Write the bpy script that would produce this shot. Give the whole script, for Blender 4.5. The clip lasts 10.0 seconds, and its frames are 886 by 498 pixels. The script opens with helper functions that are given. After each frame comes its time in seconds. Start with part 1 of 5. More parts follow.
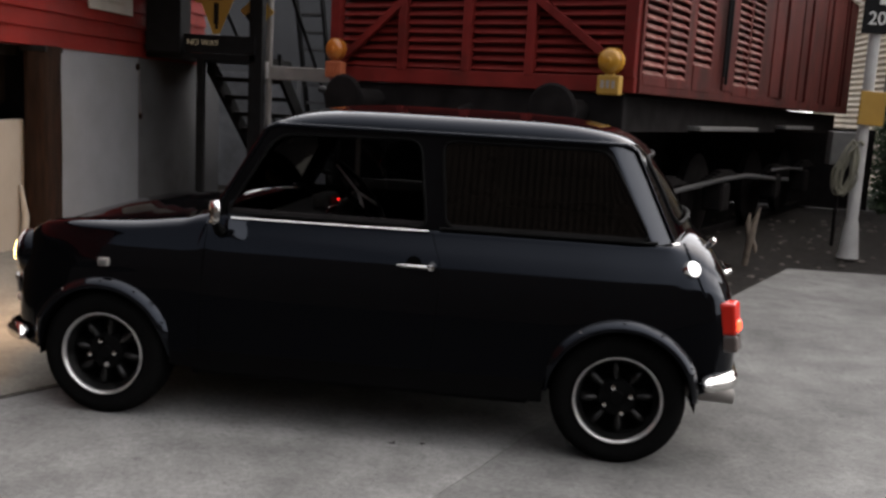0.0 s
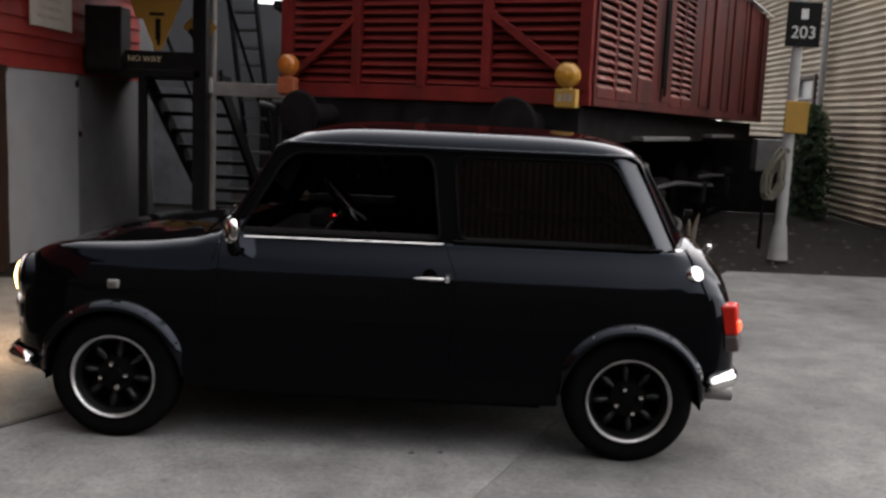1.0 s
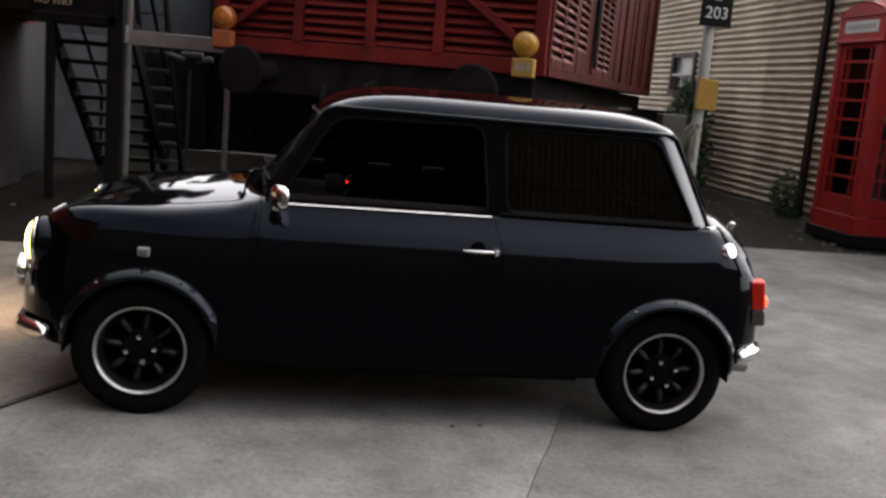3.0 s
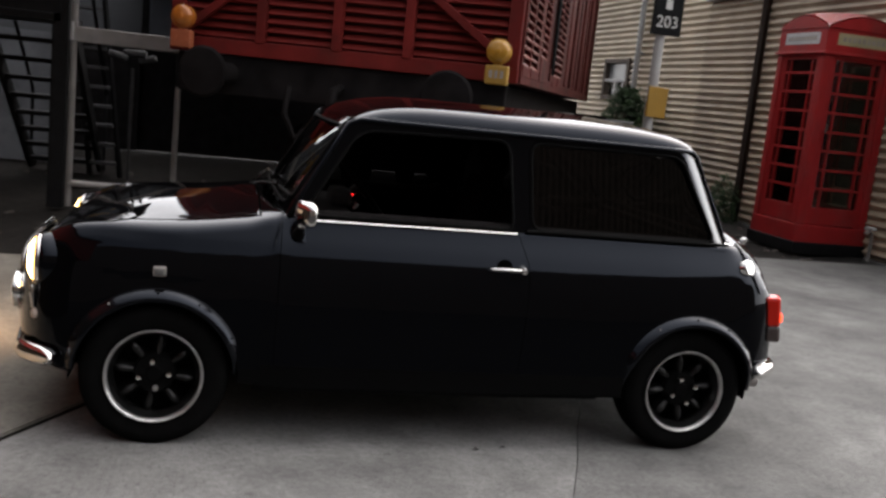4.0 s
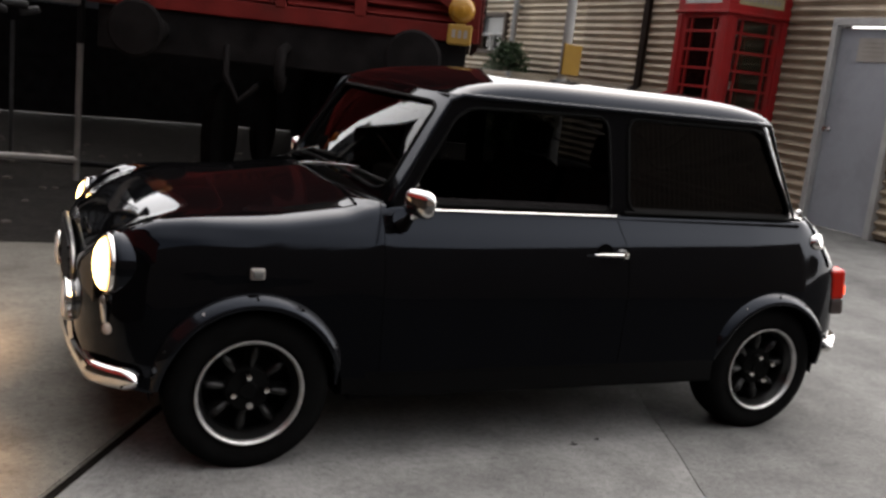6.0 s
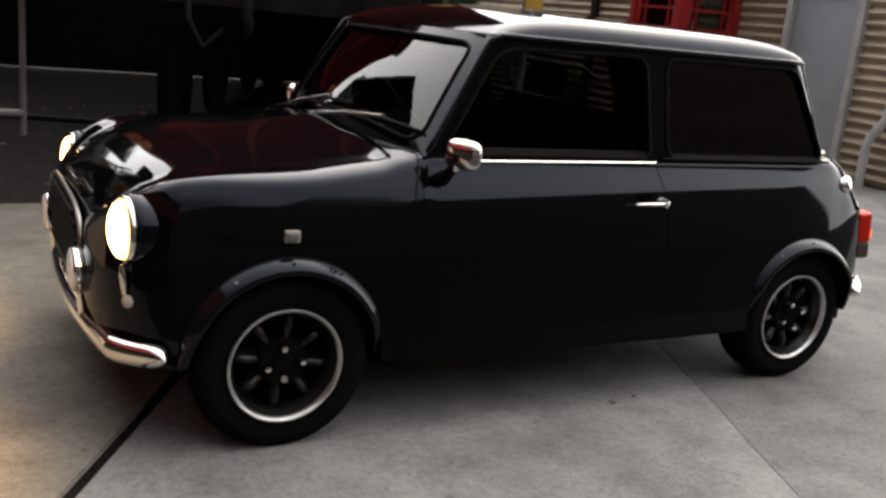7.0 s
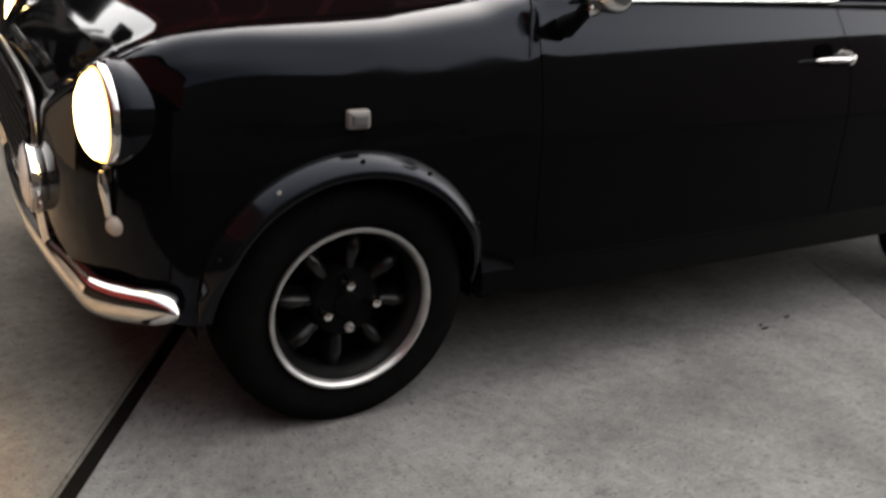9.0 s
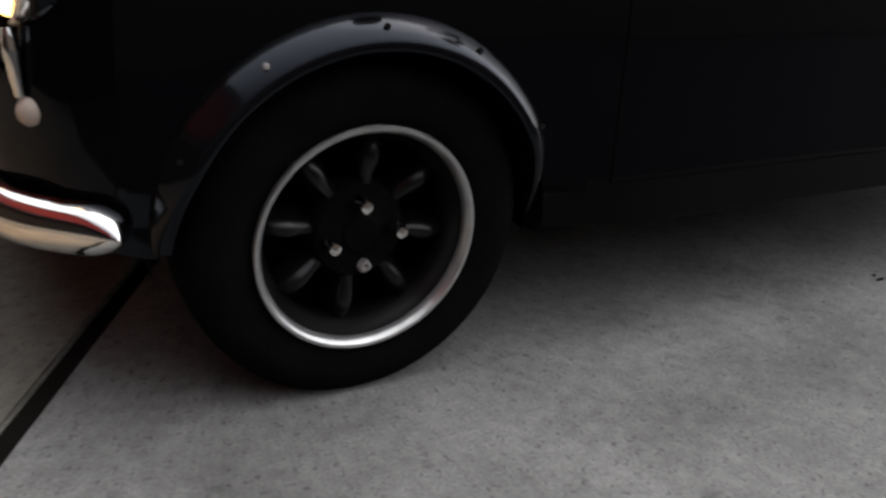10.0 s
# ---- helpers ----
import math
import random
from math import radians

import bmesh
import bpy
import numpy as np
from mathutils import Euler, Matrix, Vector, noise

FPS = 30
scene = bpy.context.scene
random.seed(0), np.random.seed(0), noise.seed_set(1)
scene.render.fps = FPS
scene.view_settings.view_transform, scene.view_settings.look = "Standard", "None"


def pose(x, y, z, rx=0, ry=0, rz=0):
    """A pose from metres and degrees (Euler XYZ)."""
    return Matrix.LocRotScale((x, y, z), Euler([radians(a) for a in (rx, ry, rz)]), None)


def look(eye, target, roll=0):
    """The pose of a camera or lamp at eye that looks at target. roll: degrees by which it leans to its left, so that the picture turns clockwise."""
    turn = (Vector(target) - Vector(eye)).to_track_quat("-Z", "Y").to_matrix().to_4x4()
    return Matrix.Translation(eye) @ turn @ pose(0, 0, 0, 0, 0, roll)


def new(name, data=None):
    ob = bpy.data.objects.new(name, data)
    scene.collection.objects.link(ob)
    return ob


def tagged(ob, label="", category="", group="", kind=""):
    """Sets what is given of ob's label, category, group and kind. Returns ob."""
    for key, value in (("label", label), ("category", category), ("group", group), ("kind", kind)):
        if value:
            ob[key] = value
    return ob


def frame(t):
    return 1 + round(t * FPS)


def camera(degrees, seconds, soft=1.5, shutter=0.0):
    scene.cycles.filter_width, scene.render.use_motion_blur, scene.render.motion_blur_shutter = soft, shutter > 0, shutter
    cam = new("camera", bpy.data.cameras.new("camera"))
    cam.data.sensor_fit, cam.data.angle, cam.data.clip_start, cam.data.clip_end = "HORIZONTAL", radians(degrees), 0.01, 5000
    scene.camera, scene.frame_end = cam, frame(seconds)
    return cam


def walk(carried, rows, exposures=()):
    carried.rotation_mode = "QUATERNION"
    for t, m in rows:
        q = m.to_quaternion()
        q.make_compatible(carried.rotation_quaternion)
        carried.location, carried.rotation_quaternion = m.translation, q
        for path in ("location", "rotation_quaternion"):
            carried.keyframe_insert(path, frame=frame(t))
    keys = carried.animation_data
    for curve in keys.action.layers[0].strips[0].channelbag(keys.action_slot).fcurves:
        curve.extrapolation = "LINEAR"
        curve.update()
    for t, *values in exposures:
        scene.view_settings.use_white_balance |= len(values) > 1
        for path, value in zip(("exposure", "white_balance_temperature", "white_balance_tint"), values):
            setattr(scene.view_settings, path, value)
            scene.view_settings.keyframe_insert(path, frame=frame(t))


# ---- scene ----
cam = camera(51.0, 10.0, 2.8, 0.4)
PATH = [
    (0, (1.763, -4.102, 1.323), (1.524, -2.142, 1.008), 3.2),
    (0.5, (1.591, -4.184, 1.327), (1.387, -2.215, 1.039), 3.4),
    (1, (1.36, -4.229, 1.322), (1.317, -2.249, 1.041), 2.5),
    (1.5, (1.203, -4.18, 1.3), (1.172, -2.208, 0.963), 4.1),
    (2, (0.993, -4.141, 1.306), (1.109, -2.175, 0.961), 4.3),
    (2.5, (0.775, -4.157, 1.302), (0.997, -2.2, 0.957), 4.6),
    (4, (0.178, -3.932, 1.316), (0.654, -2.017, 0.99), 6.1),
    (4.5, (-0.054, -3.825, 1.314), (0.547, -1.945, 0.99), 6.3),
    (5, (-0.25, -3.713, 1.298), (0.41, -1.857, 0.948), 6.2),
    (6.5, (-0.774, -3.171, 1.29), (0.13, -1.438, 0.862), 6.2),
    (7, (-0.837, -3.012, 1.242), (0.113, -1.321, 0.754), 5.8),
    (7.5, (-0.872, -2.778, 1.192), (0.111, -1.12, 0.658), 5.9),
    (8, (-0.859, -2.579, 1.176), (0.146, -0.97, 0.543), 6.4),
    (8.5, (-0.805, -2.379, 1.152), (0.205, -0.798, 0.459), 5.6),
    (9, (-0.692, -2.163, 1.029), (0.268, -0.571, 0.292), 4.7),
    (9.5, (-0.605, -1.976, 0.903), (0.287, -0.395, 0.064), 5.4),
    (10, (-0.52, -1.765, 0.783), (0.419, -0.204, -0.041), 5.5),
]
walk(cam, [(t, look(eye, target, roll)) for t, eye, target, roll in PATH], [(0.0, 0.34, 7150, 15), (5.0, 0.42, 7150, 15), (7.0, 0.58, 7450, 14), (8.5, 0.58, 7450, 14), (9.5, 0.46, 7250, 14), (10.0, 0.30, 6900, 13)])

# ---- world, sun, exposure ----
world = bpy.data.worlds.new("dusk_sky")
scene.world = world
world.use_nodes = True
wn = world.node_tree
sky = wn.nodes.new("ShaderNodeTexSky")
sky.sky_type, sky.sun_disc = "NISHITA", False
sky.sun_elevation, sky.sun_rotation = radians(50), radians(54)
sky.air_density, sky.dust_density, sky.ozone_density = 1.0, 2.0, 1.0
wn.links.new(sky.outputs[0], wn.nodes["Background"].inputs[0])
wn.nodes["Background"].inputs[1].default_value = 0.05
# a layer of cloud over the whole sky, smoothly brighter towards the veiled sun in the east
cloud, both = wn.nodes.new("ShaderNodeBackground"), wn.nodes.new("ShaderNodeAddShader")
cloud.inputs[0].default_value = (0.95, 1.0, 1.06, 1)
way, dot, glow = wn.nodes.new("ShaderNodeTexCoord"), wn.nodes.new("ShaderNodeVectorMath"), wn.nodes.new("ShaderNodeMapRange")
dot.operation = "DOT_PRODUCT"
dot.inputs[1].default_value = (0.66, 0.48, 0.58)
for k, v in ((1, -0.25), (2, 1.0), (3, 0.27), (4, 3.15)):
    glow.inputs[k].default_value = v
wn.links.new(way.outputs["Generated"], dot.inputs[0])
wn.links.new(dot.outputs["Value"], glow.inputs[0])
wn.links.new(glow.outputs[0], cloud.inputs[1])
wn.links.new(wn.nodes["Background"].outputs[0], both.inputs[0])
wn.links.new(cloud.outputs[0], both.inputs[1])
wn.links.new(both.outputs[0], wn.nodes["World Output"].inputs[0])
sun = new("sun", bpy.data.lights.new("sun", "SUN"))
sun.data.energy, sun.data.angle, sun.data.color = 0.5, radians(58), (1.0, 0.97, 0.93)
sun.matrix_world = look((5.2, 3.8, 7.7), (0, 0, 0))


# ---- mesh helpers ----
WORLD = {}


def thing(name, at, label, category, group="", kind=""):
    """An Empty at the base of a thing."""
    ob = new(name)
    ob.empty_display_size = 0.1
    ob.matrix_basis = Matrix.Translation(at)
    WORLD[ob] = ob.matrix_basis.copy()
    return tagged(ob, label, category, group, kind)


def to_mesh(bm, mat, smooth=None):
    me = bpy.data.meshes.new("mesh")
    bmesh.ops.recalc_face_normals(bm, faces=bm.faces)
    bm.to_mesh(me)
    bm.free()
    me.materials.append(mat)
    if smooth is not None:
        for p in me.polygons:
            p.use_smooth = True
        me.set_sharp_from_angle(angle=radians(smooth))
    return me


def part(name, bm, mat, parent=None, label="", at=None, smooth=None):
    """One mesh object under a thing or a part. bm: a bmesh or a finished mesh, in world metres unless at is given."""
    me = to_mesh(bm, mat, smooth) if isinstance(bm, bmesh.types.BMesh) else bm
    ob = new(name, me)
    m = at.copy() if at is not None else Matrix.Identity(4)
    WORLD[ob] = m
    ob.matrix_basis = m
    if parent is not None:
        ob.parent = parent
        ob.matrix_parent_inverse = WORLD[parent].inverted()
    return tagged(ob, label)


def structure(name, bm, mat, label, category, smooth=None):
    ob = part(name, bm, mat, None, label, None, smooth)
    return tagged(ob, label, category, "", "structure")


def B():
    return bmesh.new()


def box(bm, c, s, m=None, bevel=0.0):
    """A box of size s round c, turned by m about c."""
    r = bmesh.ops.create_cube(bm, size=1.0)
    vs = r["verts"]
    t = Matrix.Translation(c) @ (m.to_4x4() if m is not None else Matrix.Identity(4)) @ Matrix.Diagonal((*s, 1))
    bmesh.ops.transform(bm, matrix=t, verts=vs)
    if bevel:
        es = list({e for v in vs for e in v.link_edges})
        bmesh.ops.bevel(bm, geom=es, offset=bevel, segments=2, affect="EDGES", profile=0.5)
    return bm


def grid_faces(bm, rows, close_u=False, close_v=False):
    """Quads between rows of points."""
    vs = [[bm.verts.new(p) for p in row] for row in rows]
    n, k = len(vs), len(vs[0])
    for i in range(n if close_v else n - 1):
        for j in range(k if close_u else k - 1):
            q = [vs[i][j], vs[i][(j + 1) % k], vs[(i + 1) % n][(j + 1) % k], vs[(i + 1) % n][j]]
            try:
                bm.faces.new(q)
            except ValueError:
                pass
    return vs


def tube(bm, pts, r, n=8, closed=False, flat=1.0):
    """A round bar along points; r a number or one for each point."""
    pts = [Vector(p) for p in pts]
    rs = r if isinstance(r, (list, tuple)) else [r] * len(pts)
    rows, last = [], None
    for i, p in enumerate(pts):
        a = pts[i - 1] if (i > 0 or closed) else p
        b = pts[(i + 1) % len(pts)] if (i < len(pts) - 1 or closed) else p
        d = (b - a).normalized()
        if last is None:
            side = d.orthogonal().normalized() if abs(d.z) > 0.9 else d.cross(Vector((0, 0, 1))).normalized()
        else:
            side = (last - d * last.dot(d)).normalized()
        last = side
        up = d.cross(side)
        rows.append([p + (side * math.cos(2 * math.pi * k / n) + up * flat * math.sin(2 * math.pi * k / n)) * rs[i] for k in range(n)])
    vs = grid_faces(bm, rows, close_u=True, close_v=closed)
    if not closed:
        bm.faces.new(vs[0])
        bm.faces.new(vs[-1])
    return bm


def revolve(bm, profile, m, n=32, caps=True):
    """A lathe about local z: profile of (radius, height), placed by m."""
    rows = [[m @ Vector((r * math.cos(2 * math.pi * k / n), r * math.sin(2 * math.pi * k / n), h)) for k in range(n)] for r, h in profile]
    vs = grid_faces(bm, rows, close_u=True)
    if caps:
        for row in (vs[0], vs[-1]):
            try:
                bm.faces.new(row)
            except ValueError:
                pass
    return bm


def prism(bm, pts, depth):
    """A flat outline of 3D points given depth (a vector)."""
    d = Vector(depth)
    a = [bm.verts.new(Vector(p)) for p in pts]
    b = [bm.verts.new(Vector(p) + d) for p in pts]
    bm.faces.new(a)
    bm.faces.new(b[::-1])
    for i in range(len(a)):
        j = (i + 1) % len(a)
        bm.faces.new([a[i], b[i], b[j], a[j]])
    return bm


def axis(p, d):
    """A pose at p whose z points along d."""
    return Matrix.Translation(p) @ Vector(d).to_track_quat("Z", "Y").to_matrix().to_4x4()


def letters(name, text, size, mat, parent, m, label):
    """Raised lettering as a mesh."""
    cu = bpy.data.curves.new("text", "FONT")
    cu.body, cu.size, cu.extrude, cu.align_x, cu.align_y = text, size, 0.002, "CENTER", "CENTER"
    tmp = bpy.data.objects.new("text", cu)
    me = bpy.data.meshes.new_from_object(tmp)
    bpy.data.objects.remove(tmp)
    me.materials.clear()
    me.materials.append(mat)
    return part(name, me, mat, parent, label, m)


# ---- materials ----
def material(name, color, rough=0.5, metal=0.0, vary=0.15, scale=8.0, bump=0.0, bscale=60.0, coat=0.0, stain=None, stain_scale=1.5, stain_amount=0.5, spec=0.5, per_object=0.0, stretch=(1, 1, 1), coat_ior=1.5):
    """A surface with variation at two scales, grain and stains."""
    m = bpy.data.materials.new(name)
    m.use_nodes = True
    nt = m.node_tree
    N, L = nt.nodes, nt.links
    bs = N["Principled BSDF"]
    bs.inputs["Roughness"].default_value = rough
    bs.inputs["Metallic"].default_value = metal
    bs.inputs["Coat Weight"].default_value = coat
    bs.inputs["Coat Roughness"].default_value = 0.03
    bs.inputs["Coat IOR"].default_value = coat_ior
    bs.inputs["Specular IOR Level"].default_value = spec
    tc = N.new("ShaderNodeTexCoord")
    mp = N.new("ShaderNodeMapping")
    mp.inputs["Scale"].default_value = stretch
    L.new(tc.outputs["Object"], mp.inputs[0])
    n1 = N.new("ShaderNodeTexNoise")
    n1.inputs["Scale"].default_value, n1.inputs["Detail"].default_value = scale, 8
    L.new(mp.outputs[0], n1.inputs["Vector"])
    ramp = N.new("ShaderNodeMapRange")
    ramp.inputs[1].default_value, ramp.inputs[2].default_value = 0.3, 0.7
    ramp.inputs[3].default_value, ramp.inputs[4].default_value = 1 - vary, 1 + vary
    L.new(n1.outputs[0], ramp.inputs[0])
    mul = N.new("ShaderNodeMix")
    mul.data_type, mul.blend_type = "RGBA", "MULTIPLY"
    mul.inputs[0].default_value = 1.0
    mul.inputs[6].default_value = (*color, 1)
    L.new(ramp.outputs[0], mul.inputs[7])
    out = mul.outputs[2]
    if stain is not None:
        n2 = N.new("ShaderNodeTexNoise")
        n2.inputs["Scale"].default_value, n2.inputs["Detail"].default_value, n2.inputs["Roughness"].default_value = stain_scale, 10, 0.65
        L.new(mp.outputs[0], n2.inputs["Vector"])
        r2 = N.new("ShaderNodeMapRange")
        r2.inputs[1].default_value, r2.inputs[2].default_value = 0.48, 0.68
        r2.inputs[3].default_value, r2.inputs[4].default_value = 0.0, stain_amount
        L.new(n2.outputs[0], r2.inputs[0])
        mx = N.new("ShaderNodeMix")
        mx.data_type = "RGBA"
        L.new(r2.outputs[0], mx.inputs[0])
        L.new(out, mx.inputs[6])
        mx.inputs[7].default_value = (*stain, 1)
        out = mx.outputs[2]
    if per_object:
        oi = N.new("ShaderNodeObjectInfo")
        r3 = N.new("ShaderNodeMapRange")
        r3.inputs[3].default_value, r3.inputs[4].default_value = 1 - per_object, 1 + per_object
        L.new(oi.outputs["Random"], r3.inputs[0])
        m3 = N.new("ShaderNodeMix")
        m3.data_type, m3.blend_type = "RGBA", "MULTIPLY"
        m3.inputs[0].default_value = 1.0
        L.new(out, m3.inputs[6])
        L.new(r3.outputs[0], m3.inputs[7])
        out = m3.outputs[2]
    L.new(out, bs.inputs["Base Color"])
    if bump:
        n3 = N.new("ShaderNodeTexNoise")
        n3.inputs["Scale"].default_value, n3.inputs["Detail"].default_value = bscale, 6
        L.new(mp.outputs[0], n3.inputs["Vector"])
        bp = N.new("ShaderNodeBump")
        bp.inputs["Strength"].default_value, bp.inputs["Distance"].default_value = bump, 0.01
        L.new(n3.outputs[0], bp.inputs["Height"])
        L.new(bp.outputs[0], bs.inputs["Normal"])
    return m


def glass(name, tint, gloss_rough=0.0, ior=1.45):
    """A tinted pane: clear passage and mirror gloss, mixed by Fresnel."""
    m = bpy.data.materials.new(name)
    m.use_nodes = True
    nt = m.node_tree
    N, L = nt.nodes, nt.links
    N.remove(N["Principled BSDF"])
    tr, gl, fr, mx = N.new("ShaderNodeBsdfTransparent"), N.new("ShaderNodeBsdfGlossy"), N.new("ShaderNodeFresnel"), N.new("ShaderNodeMixShader")
    tr.inputs[0].default_value = (*tint, 1)
    gl.inputs["Roughness"].default_value = gloss_rough
    fr.inputs[0].default_value = ior
    L.new(fr.outputs[0], mx.inputs[0])
    L.new(tr.outputs[0], mx.inputs[1])
    L.new(gl.outputs[0], mx.inputs[2])
    L.new(mx.outputs[0], N["Material Output"].inputs[0])
    return m


def lamp_material(name, color, strength, base=(0.8, 0.8, 0.8)):
    m = material(name, base, 0.15, vary=0.02)
    bs = m.node_tree.nodes["Principled BSDF"]
    bs.inputs["Emission Color"].default_value = (*color, 1)
    bs.inputs["Emission Strength"].default_value = strength
    return m


PAINT = material("black_car_paint", (0.0015, 0.0015, 0.0018), 0.5, vary=0.1, scale=3, coat=1.0, spec=0.0, coat_ior=1.33)
CHROME = material("chrome", (0.75, 0.74, 0.72), 0.08, 1.0, vary=0.08, scale=12)
DULLCHROME = material("dull_chrome", (0.20, 0.195, 0.19), 0.3, 1.0, vary=0.2, scale=20)
RUBBER = material("tyre_rubber", (0.004, 0.004, 0.004), 0.85, vary=0.25, scale=20, bump=0.2, bscale=120, spec=0.02)
FLARE = material("black_flare_plastic", (0.003, 0.003, 0.0035), 0.12, vary=0.2, scale=14, bump=0.03, bscale=30, spec=0.45)
TRIM = material("black_rubber_trim", (0.004, 0.004, 0.004), 0.6, vary=0.2, spec=0.05)
TREAD = material("worn_grey_treads", (0.0266, 0.0266, 0.0272), 0.8, vary=0.3, scale=9)
SEAM = material("dark_panel_gap", (0.002, 0.002, 0.002), 0.9, vary=0.1, spec=0.0)
ALLOY = material("machined_alloy_lip", (0.496, 0.496, 0.488), 0.32, 0.85, vary=0.15, scale=30, bump=0.05)
WHEELBLACK = material("black_wheel_centre", (0.004, 0.004, 0.004), 0.28, vary=0.2, scale=25, spec=0.3)
SILL = material("dark_underseal", (0.003, 0.003, 0.003), 0.9, vary=0.3, spec=0.02)
# duller black for the strip added along the bottom of the car's sides
DULLSTRIP = material("dull_black_strip", (0.0014, 0.0014, 0.0015), 0.45, vary=0.2, scale=10, spec=0.06)
CLOTH = material("dark_seat_cloth", (0.010, 0.009, 0.009), 0.95, vary=0.3, scale=40, spec=0.05)
DASH = material("dark_dash_vinyl", (0.012, 0.010, 0.009), 0.6, vary=0.2)
TINT = glass("dark_tinted_glass", (0.05, 0.05, 0.05), ior=1.45)
LIGHTTINT = glass("tinted_glass", (0.15, 0.15, 0.15), ior=1.36)
SCREEN = glass("windscreen_glass", (0.36, 0.39, 0.38), ior=1.78)
HEADGLOW = lamp_material("lit_headlamp", (1.0, 0.68, 0.26), 12.0)
HEADRIM = lamp_material("glowing_lens_rim", (1.0, 0.60, 0.16), 5.0, (0.6, 0.55, 0.45))
TAILRED = material("red_tail_lens", (0.55, 0.02, 0.01), 0.2, vary=0.1)
TAILLIT = lamp_material("lit_tail_lens", (1.0, 0.08, 0.03), 2.6, (0.6, 0.05, 0.02))
AMBERIND = material("pale_indicator_lens", (0.45, 0.375, 0.315), 0.2, vary=0.1)
LENSWHITE = material("white_lamp_lens", (0.85, 0.83, 0.80), 0.2, vary=0.05, coat=0.5)
REDDASH = lamp_material("red_dash_lamp", (1.0, 0.02, 0.02), 2.0, (0.5, 0.02, 0.02))

def concrete(name, base=(0.161, 0.160, 0.154)):
    """Worn broom-finished concrete: blotches, grain, fine sand and dark specks."""
    m = bpy.data.materials.new(name)
    m.use_nodes = True
    nt = m.node_tree
    N, L = nt.nodes, nt.links
    bs = N["Principled BSDF"]
    bs.inputs["Roughness"].default_value, bs.inputs["Specular IOR Level"].default_value = 0.9, 0.2
    tc = N.new("ShaderNodeTexCoord")
    last = None
    for scale, low, high, a, c in ((0.9, 0.34, 0.66, 0.66, 1.20), (5.0, 0.32, 0.68, 0.80, 1.16), (38.0, 0.32, 0.68, 0.84, 1.13), (150.0, 0.30, 0.70, 0.84, 1.14), (75.0, 0.30, 0.42, 0.62, 1.0), (14.0, 0.26, 0.36, 0.72, 1.0)):
        n = N.new("ShaderNodeTexNoise")
        n.inputs["Scale"].default_value, n.inputs["Detail"].default_value = scale, 5
        L.new(tc.outputs["Object"], n.inputs["Vector"])
        r = N.new("ShaderNodeMapRange")
        for k, v in ((1, low), (2, high), (3, a), (4, c)):
            r.inputs[k].default_value = v
        L.new(n.outputs[0], r.inputs[0])
        if last is None:
            last = r.outputs[0]
        else:
            mu = N.new("ShaderNodeMath")
            mu.operation = "MULTIPLY"
            L.new(last, mu.inputs[0])
            L.new(r.outputs[0], mu.inputs[1])
            last = mu.outputs[0]
    mix = N.new("ShaderNodeMix")
    mix.data_type, mix.blend_type = "RGBA", "MULTIPLY"
    mix.inputs[0].default_value = 1.0
    mix.inputs[6].default_value = (*base, 1)
    L.new(last, mix.inputs[7])
    L.new(mix.outputs[2], bs.inputs["Base Color"])
    bp = N.new("ShaderNodeBump")
    bp.inputs["Strength"].default_value, bp.inputs["Distance"].default_value = 0.4, 0.005
    L.new(last, bp.inputs["Height"])
    L.new(bp.outputs[0], bs.inputs["Normal"])
    return m


for glossy, rough in ((PAINT, 0.05), (FLARE, 0.12)):
    for k, v in (("Coat Weight", 0.0), ("Roughness", rough), ("IOR", 1.47), ("Specular IOR Level", 0.5), ("Specular Tint", (0.38, 0.43, 0.52, 1))):
        glossy.node_tree.nodes["Principled BSDF"].inputs[k].default_value = v
CONCRETE = concrete("worn_concrete")
CONCRETEEAST = concrete("grey_worn_concrete", (0.1249, 0.124, 0.1198))
CONCRETEWEST = concrete("brownish_worn_concrete", (0.139, 0.13, 0.113))
# for the added sheet that the car's side reflects
DARKSHEET = material("dark_reflection_sheet", (0.022, 0.0215, 0.0215), 0.95, vary=0.25, scale=6, bump=0.5, bscale=90, spec=0.05)
TAILCLEAR = material("smoky_clear_lens", (0.07, 0.055, 0.05), 0.2, vary=0.1)
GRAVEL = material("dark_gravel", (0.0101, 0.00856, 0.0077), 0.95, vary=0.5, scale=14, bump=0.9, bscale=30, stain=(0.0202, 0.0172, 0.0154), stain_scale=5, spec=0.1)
JOINT = material("joint_filler", (0.009, 0.008, 0.007), 0.95, vary=0.3, spec=0.02)
WAGONRED = material("wagon_red_paint", (0.121, 0.0124, 0.0104), 0.6, spec=0.12, vary=0.22, scale=5, bump=0.15, bscale=40, stain=(0.0535, 0.0134, 0.0106), stain_scale=3, stain_amount=0.6, per_object=0.12)
BOARDRED = material("red_weatherboard", (0.1333, 0.011, 0.008688), 0.65, spec=0.10, vary=0.2, scale=3, bump=0.15, bscale=30, stain=(0.064, 0.012, 0.01), stain_scale=2, per_object=0.1)
# near-black for the wagon's steel, and for shade coloured into recess and backdrop walls
VOID = material("black_steel_and_shade", (0.0099, 0.0088, 0.0088), 0.8, vary=0.4, scale=6, spec=0.03)
BLACKSTEEL = material("black_painted_steel", (0.00592, 0.00592, 0.00629), 0.65, vary=0.3, scale=10, spec=0.12)
